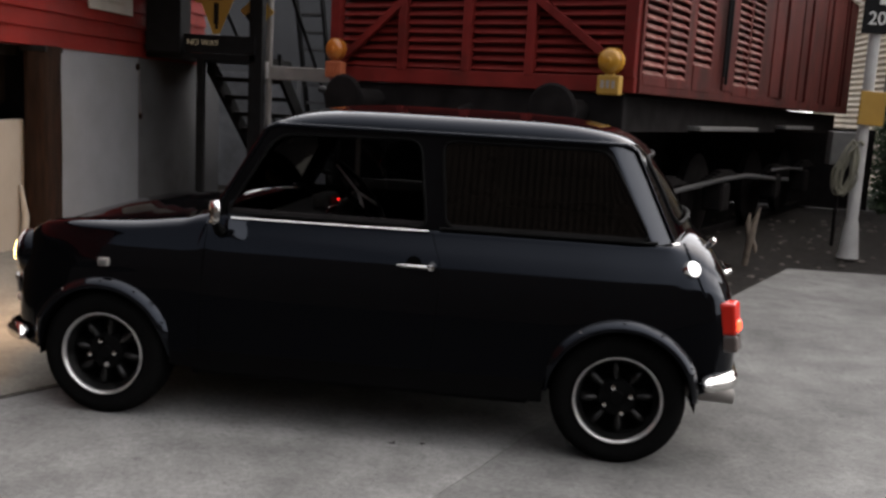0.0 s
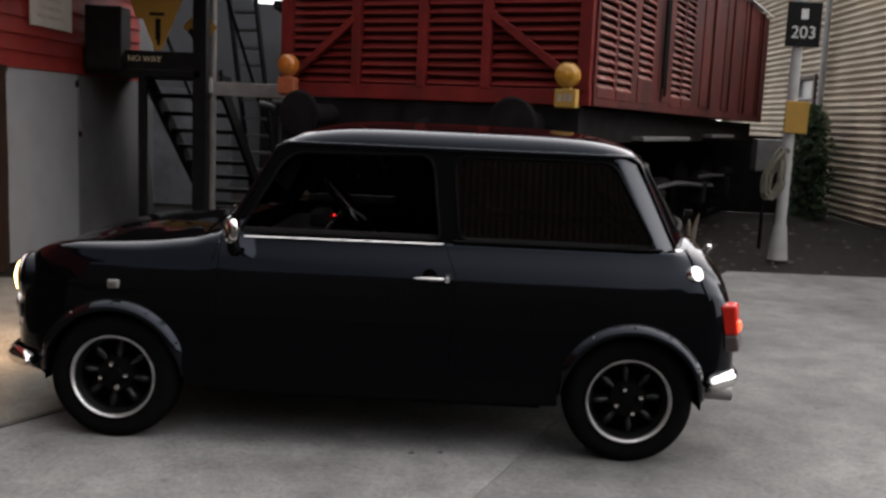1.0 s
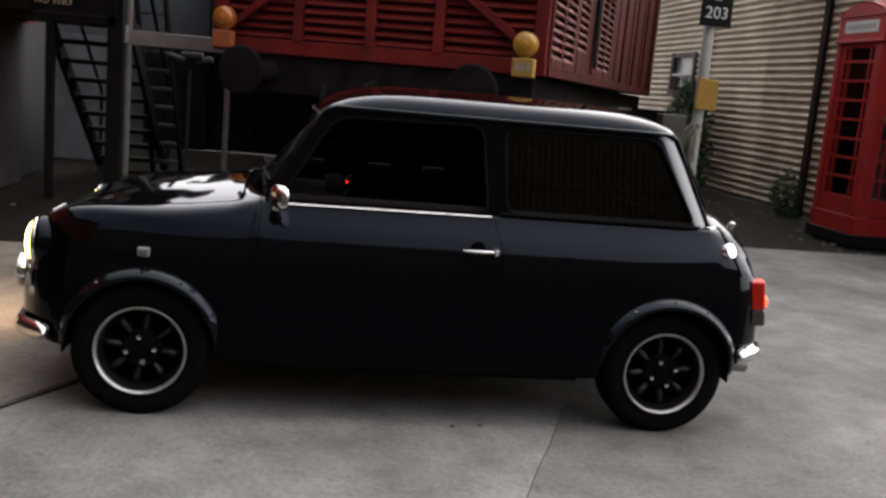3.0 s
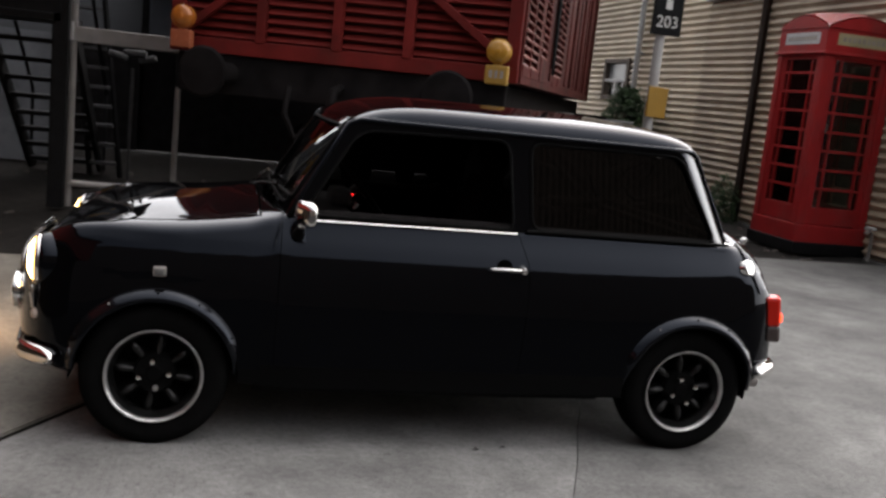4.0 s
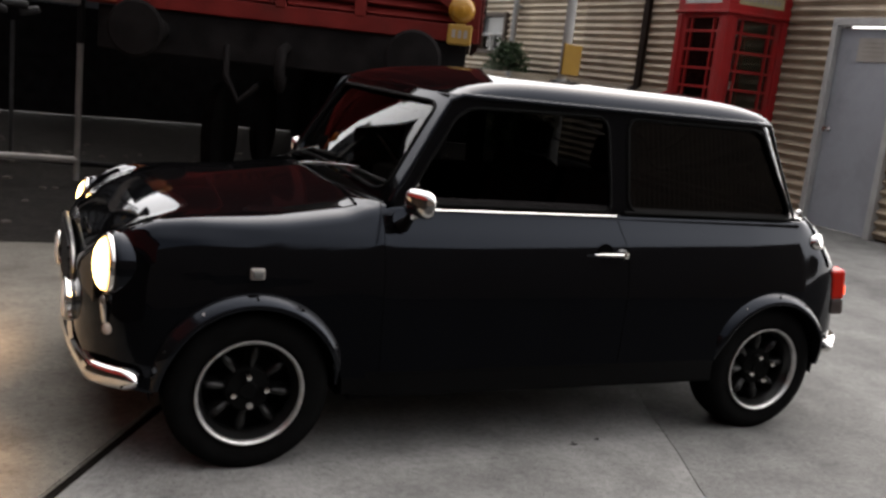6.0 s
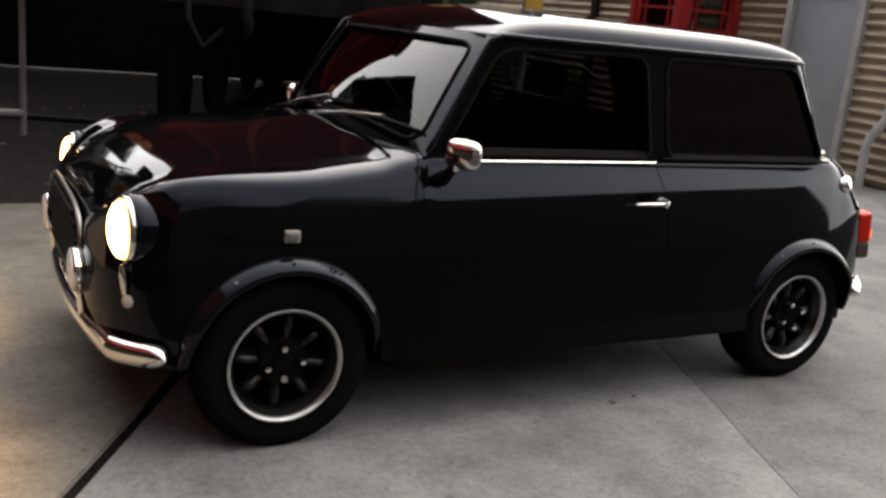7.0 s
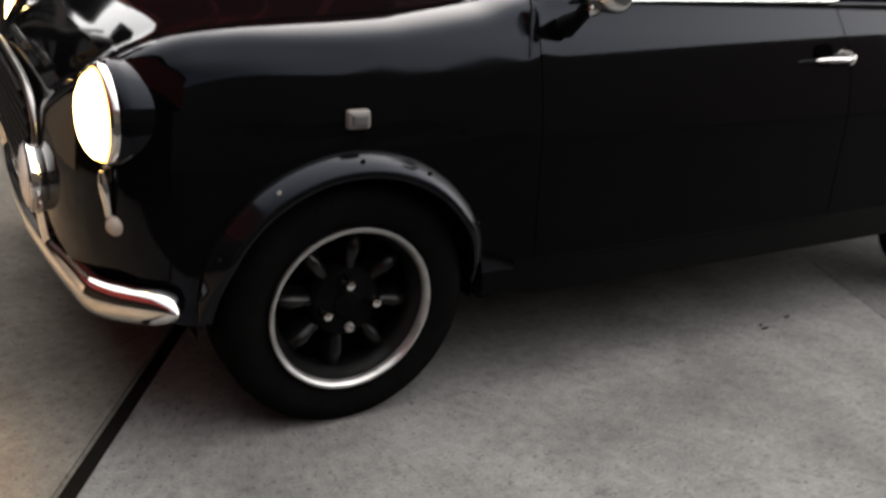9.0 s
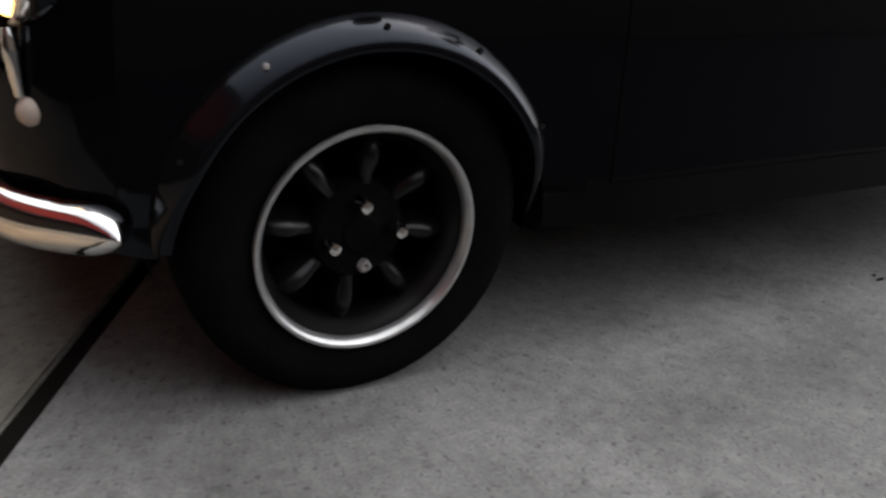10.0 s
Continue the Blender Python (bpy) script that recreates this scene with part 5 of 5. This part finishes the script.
# ---- wheels ----
def wheel_meshes():
    m = axis((0, 0, 0), (0, -1, 0))
    d = {}
    b = B()
    prof = [(0.155, -0.165), (0.19, -0.168), (0.228, -0.160), (0.249, -0.145), (0.2555, -0.120), (0.2565, -0.085), (0.2555, -0.045), (0.250, -0.018), (0.236, -0.003), (0.210, 0.003), (0.187, -0.001), (0.172, -0.004), (0.166, -0.010), (0.160, -0.03)]
    revolve(b, prof, m, 64, caps=False)
    d["tyre"] = to_mesh(b, RUBBER, 40)
    b = B()
    revolve(b, [(0.160, -0.03), (0.166, -0.006), (0.1685, 0.001), (0.1665, 0.005), (0.162, 0.0045), (0.1585, 0.001), (0.1555, -0.005), (0.1545, -0.012)], m, 64, caps=False)
    d["rim"] = to_mesh(b, ALLOY, 35)
    b = B()
    revolve(b, [(0.1547, -0.011), (0.150, -0.022), (0.142, -0.034), (0.137, -0.05), (0.147, -0.09)], m, 48, caps=False)
    d["inner_ring"] = to_mesh(b, WHEELBLACK, 40)
    b = B()
    revolve(b, [(0.0, -0.024), (0.025, -0.024), (0.030, -0.030), (0.066, -0.033), (0.072, -0.042), (0.074, -0.075), (0.0, -0.08)], m, 40, caps=False)
    d["hub"] = to_mesh(b, RUBBER, 35)
    b = B()
    rws = []
    for t in np.linspace(0, 1, 9):
        r = 0.060 + 0.086 * t
        w = 0.0130 + 0.004 * math.exp(-((t - 0.55) / 0.28) ** 2) + 0.002 * t
        h = -0.040 + 0.009 * math.exp(-((t - 0.60) / 0.25) ** 2) - 0.010 * max(0.0, t - 0.85) / 0.15
        rws.append([m @ Vector((r, yy * w, h - dz)) for yy, dz in ((-1.25, 0.045), (-0.8, 0.012), (-0.35, 0.0), (0.35, 0.0), (0.8, 0.012), (1.25, 0.045))])
    grid_faces(b, rws)
    d["spoke"] = to_mesh(b, WHEELBLACK, 60)
    b = B()
    revolve(b, [(0.0112, -0.03), (0.0112, -0.006), (0.0085, 0.0015), (0.0, 0.004)], m, 12)
    d["lug_nut"] = to_mesh(b, CHROME, 30)
    b = B()
    revolve(b, [(0.010, -0.03), (0.010, -0.022), (0.006, -0.02), (0.0, -0.026)], m, 8)
    d["bare_stud"] = to_mesh(b, GREYSTEEL, 30)
    b = B()
    revolve(b, [(0.0, -0.10), (0.148, -0.10), (0.148, -0.16), (0.0, -0.16)], m, 32)
    d["brake_drum"] = to_mesh(b, SILL, 40)
    return d


WM = wheel_meshes()
for a in AXLES:
    for s in (-1, 1):
        yo = 0.700 if a == 0.0 else 0.690
        m = Matrix.Translation((a, s * yo, ZHUB)) @ (Matrix.Identity(4) if s < 0 else Matrix.Rotation(math.pi, 4, "Z")) @ Matrix.Rotation(radians(-6 if a else 8), 4, "Y")
        tyre = part("wheel", WM["rim"], ALLOY, car, "black spoked wheel with bright machined lip", m)
        part("tyre", WM["tyre"], RUBBER, tyre, "black rubber tyre", m)
        part("inner_ring", WM["inner_ring"], WHEELBLACK, tyre, "", m)
        part("hub", WM["hub"], WHEELBLACK, tyre, "", m)
        part("brake_drum", WM["brake_drum"], SILL, tyre, "", m)
        for k in range(8):
            part("spoke", WM["spoke"], WHEELBLACK, tyre, "", m @ Matrix.Rotation(radians(45 * k), 4, "Y"))
        for k in range(4):
            t = Matrix.Rotation(radians(90 * k - 15), 4, "Y") @ Matrix.Translation((0, 0, 0.051))
            bare = (k == 2 and a == 0.0)
            part("bare_stud" if bare else "lug_nut", WM["bare_stud" if bare else "lug_nut"], CHROME, tyre, "", m @ t)

# ---- lamps, bumpers, grille ----
for s in (-1, 1):
    c = Vector((-0.408, s * 0.535, 0.611))
    dirn = Vector((-1, s * 0.10, 0.02)).normalized()
    m = axis(c, dirn) @ Matrix.Scale(0.92, 4)
    b = B()
    revolve(b, [(0.098, -0.02), (0.101, 0.0), (0.1005, 0.006), (0.098, 0.012), (0.094, 0.015), (0.090, 0.013), (0.087, 0.0)], m, 56, caps=False)
    hl = part("headlamp", b, CHROME, car, "lit round headlamp in a chrome ring", smooth=80)
    b = B()
    revolve(b, [(0.070, -0.30), (0.092, -0.20), (0.103, -0.11), (0.1075, -0.05), (0.1075, -0.025), (0.105, -0.006), (0.100, 0.0)], m, 56, caps=False)
    part("bowl", b, PAINT, hl, smooth=80)
    b = B()
    revolve(b, [(0.088, 0.008), (0.085, 0.015), (0.079, 0.023)], m, 40, caps=False)
    part("lens_rim", b, HEADRIM, hl, smooth=80)
    b = B()
    revolve(b, [(0.079, 0.023), (0.070, 0.030), (0.055, 0.038), (0.035, 0.043), (0.0, 0.045)], m, 40, caps=False)
    part("lens", b, HEADGLOW, hl, "glowing warm lens", smooth=80)
    beam = new("headlamp_beam", bpy.data.lights.new("headlamp_beam", "SPOT"))
    beam.data.energy, beam.data.color = 165.0, (1.0, 0.62, 0.32)
    beam.data.spot_size, beam.data.spot_blend, beam.data.shadow_soft_size = radians(165), 1.0, 0.06
    beam.matrix_world = look(c + dirn * 0.05, c + dirn * 2.0 + Vector((0, 0, -0.12)))
    # indicator
    b = B()
    m = axis((-0.400, s * 0.588, 0.430), (-1, s * 0.45, 0)) @ Matrix.Scale(0.52, 4)
    revolve(b, [(0.040, -0.02), (0.040, 0.008), (0.036, 0.012), (0.033, 0.030), (0.02, 0.042), (0.0, 0.045)], m, 24)
    part("indicator", b, AMBERIND, car, "pale round indicator lens", smooth=50)
    # driving lamp on the bumper bar
    m = axis((-0.508, s * 0.35, 0.456), (-1, 0, 0)) @ Matrix.Scale(0.94, 4)
    b = B()
    revolve(b, [(0.0, -0.07), (0.03, -0.065), (0.06, -0.04), (0.073, -0.005), (0.073, 0.010), (0.068, 0.014)], m, 32, caps=False)
    dl = part("driving_lamp", b, CHROME, car, "chrome driving lamp with white lens", smooth=50)
    b = B()
    revolve(b, [(0.069, 0.010), (0.060, 0.017), (0.04, 0.022), (0.0, 0.024)], m, 32, caps=False)
    part("lens", b, LENSWHITE, dl, smooth=80)
    b = B()
    tube(b, [(-0.497, s * 0.35, 0.385), (-0.487, s * 0.35, 0.30)], 0.012, 8)
    part("bracket", b, CHROME, dl)


def bumper(pts, name, label):
    """A bent chrome blade with a rolled section along points in plan."""
    b = B()
    rws = []
    for i, p in enumerate(pts):
        p = Vector(p)
        a, c = Vector(pts[max(0, i - 1)]), Vector(pts[min(len(pts) - 1, i + 1)])
        d = (c - a).normalized()
        n = d.cross(Vector((0, 0, 1)))
        g = min(1.0, (0.700 - abs(p.y)) / 0.030) if abs(p.y) > 0.67 else 1.0
        e = max(0.12, math.sqrt(max(0.0, 1 - (1 - g) ** 2)))
        rws.append([p + n * o + Vector((0, 0, h * e * 1.08)) for o, h in ((-0.012, 0.031), (0.004, 0.031), (0.017, 0.023), (0.024, 0.008), (0.024, -0.008), (0.017, -0.023), (0.004, -0.031), (-0.012, -0.031), (-0.016, 0.0))])
    vs = grid_faces(b, rws, close_u=True)
    b.faces.new(vs[0]), b.faces.new(vs[-1])
    return part(name, b, CHROME, car, label, smooth=60)


def plan(xc, sign, wrap, z):
    ts = np.linspace(-1, 1, 91)
    out = []
    for t in ts:
        y = 0.700 * math.sin(t * math.pi / 2)
        w = abs(y) / 0.700
        out.append((xc + sign * (0.062 * w ** 2 + wrap * max(0.0, (w - 0.82) / 0.18) ** 1.8), y, z))
    return out


bumper(plan(-0.494, 1, 0.108, 0.303)[::-1], "front_bumper", "curved chrome front bumper")
bumper(plan(2.505, -1, 0.108, 0.342), "rear_bumper", "curved chrome rear bumper")
# front grille
b = B()
ring = [(0.36 * math.copysign(abs(math.cos(t)) ** 0.5, math.cos(t)), 0.505 + 0.115 * math.copysign(abs(math.sin(t)) ** 0.6, math.sin(t))) for t in np.linspace(0, 2 * math.pi, 49)[:-1]]
tube(b, [(-0.497, y, z) for y, z in ring], 0.008, 8, closed=True)
grille = part("grille", b, DULLCHROME, car, "black front grille in a dull chrome rim", smooth=60)
b = B()
prism(b, [(-0.500, y * 0.98, z) for y, z in ring], (0.006, 0, 0))
part("grille_back", b, SILL, grille)
for k in range(9):
    b = B()
    z = 0.415 + 0.0225 * k
    w = 0.345 * (1 - abs((z - 0.505) / 0.115) ** 3.2) ** 0.5 if abs(z - 0.505) < 0.114 else 0.2
    box(b, (-0.505, 0, z), (0.010, 2 * w, 0.007))
    part("grille_bar", b, BLACKSTEEL, grille)
b = B()
tube(b, [(-0.474, y, 0.652) for y in (-0.10, 0, 0.10)], 0.010, 8)
part("bonnet_handle", b, CHROME, car, smooth=60)
b = B()
box(b, (-0.455, 0, 0.345), (0.03, 0.84, 0.10), bevel=0.02)
part("front_apron", b, PAINT, car)
for s in (-1, 1):
    # tail lamps
    b = B()
    box(b, (2.416, s * 0.588, 0.548), (0.05, 0.064, 0.18), m=Matrix.Rotation(radians(-8), 3, "Y") @ Matrix.Rotation(radians(s * 24), 3, "Z"), bevel=0.016)
    tl = part("tail_lamp", b, PAINT, car, "tall tail lamp with a red and white lens")
    for z, h, mat, nm in ((0.582, 0.124, TAILRED, "red_lens"), (0.556, 0.045, TAILLIT, "lit_red_lens"), (0.490, 0.070, TAILCLEAR, "clear_lens")):
        b = B()
        box(b, ((2.432 if h > 0.05 else 2.440) - (z - 0.545) * 0.14, s * (0.600 if h > 0.05 else 0.606), z), (0.066, 0.074 if h > 0.05 else 0.048, h), m=Matrix.Rotation(radians(-8), 3, "Y") @ Matrix.Rotation(radians(s * 24), 3, "Z"), bevel=0.012)
        part(nm, b, mat, tl)
    # side repeater
    b = B()
    y = side_y(0.0, 0.621)
    box(b, (0.0, s * (y + 0.005), 0.621), (0.044, 0.02, 0.034), bevel=0.005)
    rp = part("side_repeater", b, GREYSTEEL, car, "small square grey side repeater")
    b = B()
    box(b, (0.0, s * (y + 0.015), 0.621), (0.032, 0.008, 0.022), bevel=0.004)
    part("lens", b, GREYBOX, rp)
    # door handle
    b = B()
    y = side_y(1.27, 0.70)
    tube(b, [(1.175, s * (y + 0.026), 0.701), (1.20, s * (y + 0.032), 0.702), (1.25, s * (y + 0.034), 0.702), (1.29, s * (y + 0.030), 0.701)], [0.004, 0.0075, 0.009, 0.009], 8, flat=0.8)
    dh = part("door_handle", b, CHROME, car, "chrome pull handle", smooth=60)
    b = B()
    revolve(b, [(0.018, -0.01), (0.018, 0.012), (0.012, 0.034), (0.0, 0.038)], axis((1.305, s * (y - 0.004), 0.700), (0, s, 0)), 16)
    part("push_button", b, CHROME, dh, smooth=40)
    b = B()
    revolve(b, [(0.030, 0.0), (0.030, 0.004), (0.0, 0.005)], axis((1.235, s * (y - 0.001), 0.705), (0, s, 0.1)), 20)
    part("handle_recess", b, SEAM, dh)
    # chrome wing mirror on the door
    b = B()
    m = axis((0.470, s * 0.738, 0.862), (-0.9, s * 0.42, 0)) @ Matrix.Scale(0.9, 4)
    rws = []
    for h, r in ((-0.018, 0.98), (-0.016, 1.0), (-0.006, 1.0), (0.004, 0.94), (0.013, 0.78), (0.019, 0.48), (0.021, 0.12)):
        rws.append([m @ Vector((0.066 * r * math.copysign(abs(math.sin(t)) ** 0.6, math.sin(t)), 0.050 * r * math.copysign(abs(math.cos(t)) ** 0.6, math.cos(t)), h)) for t in np.linspace(0, 2 * math.pi, 33)[:-1]])
    vs = grid_faces(b, rws, close_u=True)
    b.faces.new(vs[-1])
    mr = part("wing_mirror", b, CHROME, car, "chrome door mirror", smooth=50)
    b = B()
    prism(b, [p - Vector((0.003, 0, 0)) for p in [m @ Vector((0.063 * math.copysign(abs(math.sin(t)) ** 0.6, math.sin(t)), 0.047 * math.copysign(abs(math.cos(t)) ** 0.6, math.cos(t)), -0.0165)) for t in np.linspace(0, 2 * math.pi, 33)[:-1]]], (0.004, 0, 0))
    part("mirror_glass", b, material("mirror", (0.85, 0.85, 0.84), 0.02, 1.0, vary=0.01), mr)
    b = B()
    tube(b, [(0.462, s * 0.650, 0.775), (0.462, s * 0.690, 0.800), (0.466, s * 0.725, 0.838)], [0.024, 0.016, 0.014], 10)
    part("mirror_arm", b, TRIM, mr, smooth=50)
    b = B()
    revolve(b, [(0.014, -0.004), (0.014, 0.006), (0.0, 0.012)], axis((0.466, s * 0.728, 0.822), (0, s, -0.5)), 12)
    part("pivot", b, CHROME, mr, smooth=50)

for s in (-1, 1):
    # flange where the wing meets the front panel
    b = B()
    tube(b, [(-0.405 + 0.03 * (0.555 - z), s * (0.580 + 0.02 * (0.555 - z)), z) for z in np.linspace(0.54, 0.36, 10)], [0.004] + [0.008] * 8 + [0.004], 8)
    part("front_seam", b, PAINT, body, smooth=60)
    # chrome strip added for the headlamp's gleam along the seam
    b = B()
    tube(b, [(-0.424 + 0.10 * (0.53 - z), s * (0.586 + 0.02 * (0.53 - z)), z) for z in np.linspace(0.530, 0.448, 7)], [0.005, 0.009, 0.011, 0.010, 0.009, 0.008, 0.007], 8)
    part("seam_gleam", b, CHROME, body, "bright strip standing in for the headlamp's gleam on the wing seam", smooth=60)

# fuel cap on the left rear wing
b = B()
nrm = Vector((0.48, -0.80, 0.36)).normalized()
m = axis((2.272, -side_y(2.270, 0.755) - 0.006, 0.757), nrm) @ Matrix.Scale(0.90, 4)
revolve(b, [(0.036, -0.03), (0.036, 0.006), (0.032, 0.012), (0.012, 0.015), (0.0, 0.015)], m, 28)
part("fuel_cap", b, CHROME, car, "round chrome fuel cap", smooth=40)
b = B()
tube(b, [(2.46, -0.16, 0.675), (2.495, -0.13, 0.678), (2.515, 0.0, 0.678), (2.495, 0.13, 0.678), (2.46, 0.16, 0.675)], 0.012, 8)
part("boot_handle", b, CHROME, car, smooth=50)
for s in (-1, 1):
    b = B()
    revolve(b, [(0.012, -0.02), (0.014, 0.0), (0.011, 0.010), (0.0, 0.014)], axis((2.372, s * 0.40, 0.838), (0.6, s * 0.3, 0.7)), 12)
    part("boot_hinge", b, CHROME, car, "small chrome hinge cap", smooth=50)
b = B()
tube(b, [(2.26, -0.45, 0.262), (2.36, -0.45, 0.238), (2.50, -0.45, 0.234)], 0.029, 16)
part("exhaust", b, GREYSTEEL, car, smooth=50)
b = B()
box(b, (1.02, 0, 0.190), (1.36, 1.12, 0.05), bevel=0.02)
box(b, (1.0, 0, 0.20), (2.6, 0.78, 0.05), bevel=0.02)
part("floor_pan", b, SILL, car)

# wipers
for y0, y1 in ((0.095, -0.37), (0.52, 0.08)):
    p = [screen(y0 / 0.632, -0.06) + Vector((-0.045, 0, 0.008)), screen(y1 / 0.632, 0.11) + Vector((-0.018, 0, 0.018))]
    b = B()
    tube(b, [p[0], p[0].lerp(p[1], 0.5) + Vector((-0.006, 0, 0.006)), p[1]], [0.009, 0.008, 0.006], 8)
    wp = part("wiper_arm", b, CHROME, car, "chrome wiper arm", smooth=50)
    b = B()
    tube(b, [screen((y1 + 0.16) / 0.632, 0.095) + Vector((-0.010, 0, 0.008)), screen((y1 - 0.20) / 0.632, 0.135) + Vector((-0.010, 0, 0.008))], 0.006, 6)
    part("wiper_blade", b, TRIM, wp)
    b = B()
    revolve(b, [(0.016, 0), (0.016, 0.014), (0.008, 0.02), (0.0, 0.02)], axis(p[0] + Vector((0, 0, -0.012)), (-0.3, 0, 1)), 12)
    part("spindle", b, TRIM, wp)

# ---- cabin ----
b = B()
box(b, (0.60, 0, 0.73), (0.26, 1.16, 0.14), bevel=0.03)
dash = part("dashboard", b, DASH, car)
for k in range(4):
    b = B()
    tube(b, [(0.735, -0.06 + 0.035 * k, 0.80), (0.755, -0.06 + 0.035 * k, 0.825)], [0.006, 0.008], 8)
    part("switch", b, CHROME, dash)
b = B()
bmesh.ops.create_icosphere(b, subdivisions=2, radius=0.005, matrix=Matrix.Translation((0.748, 0.10, 0.845)))
part("warning_light", b, REDDASH, dash)
# unseen cowl added to block the red light towards the windscreen
b = B()
box(b, (0.69, 0.10, 0.835), (0.09, 0.20, 0.075), bevel=0.02)
part("light_blocking_cowl", b, DASH, dash)
b = B()
cw = Vector((0.80, 0.30, 0.86))
nw = Vector((0.75, 0, 0.66)).normalized()
m = axis(cw, nw)
tube(b, [m @ Vector((0.185 * math.cos(t), 0.185 * math.sin(t), 0)) for t in np.linspace(0, 2 * math.pi, 41)[:-1]], 0.013, 8, closed=True)
sw = part("steering_wheel", b, TRIM, car, smooth=60)
for t in (math.pi / 2, math.pi * 7 / 6, math.pi * 11 / 6):
    b = B()
    box(b, m @ Vector((0.09 * math.cos(t), 0.09 * math.sin(t), 0)), (0.17, 0.028, 0.004), m=m.to_3x3() @ Matrix.Rotation(t, 3, "Z"))
    part("spoke", b, ALLOY, sw)
b = B()
tube(b, [cw, cw - nw * 0.32], 0.022, 8)
part("column", b, DASH, sw)
for y in (-0.32, 0.32):
    seat = part("seat", box(B(), (1.12, y, 0.42), (0.48, 0.46, 0.16), bevel=0.04), CLOTH, car)
    b = B()
    box(b, (1.36, y, 0.68), (0.12, 0.44, 0.54), m=Matrix.Rotation(radians(14), 3, "Y"), bevel=0.04)
    part("seat_back", b, CLOTH, seat)
    b = B()
    box(b, (1.445, y, 1.02), (0.07, 0.24, 0.14), m=Matrix.Rotation(radians(14), 3, "Y"), bevel=0.03)
    part("headrest", b, CLOTH, seat)
b = B()
box(b, (1.86, 0, 0.52), (0.46, 1.10, 0.20), bevel=0.04)
rs = part("rear_seat", b, CLOTH, car)
b = B()
box(b, (2.10, 0, 0.70), (0.12, 1.10, 0.36), m=Matrix.Rotation(radians(18), 3, "Y"), bevel=0.04)
part("seat_back", b, CLOTH, rs)
b = B()
box(b, (2.14, 0, 0.838), (0.16, 1.0, 0.03), bevel=0.008)
part("parcel_shelf", b, CLOTH, car)
b = B()
box(b, (0.70, 0.0, 1.13), (0.02, 0.20, 0.055), bevel=0.008)
part("rear_view_mirror", b, TRIM, car)
b = B()
tube(b, [(0.685, 0, 1.16), (0.69, 0, 1.20)], 0.006, 6)
part("mirror_stem", b, TRIM, car)
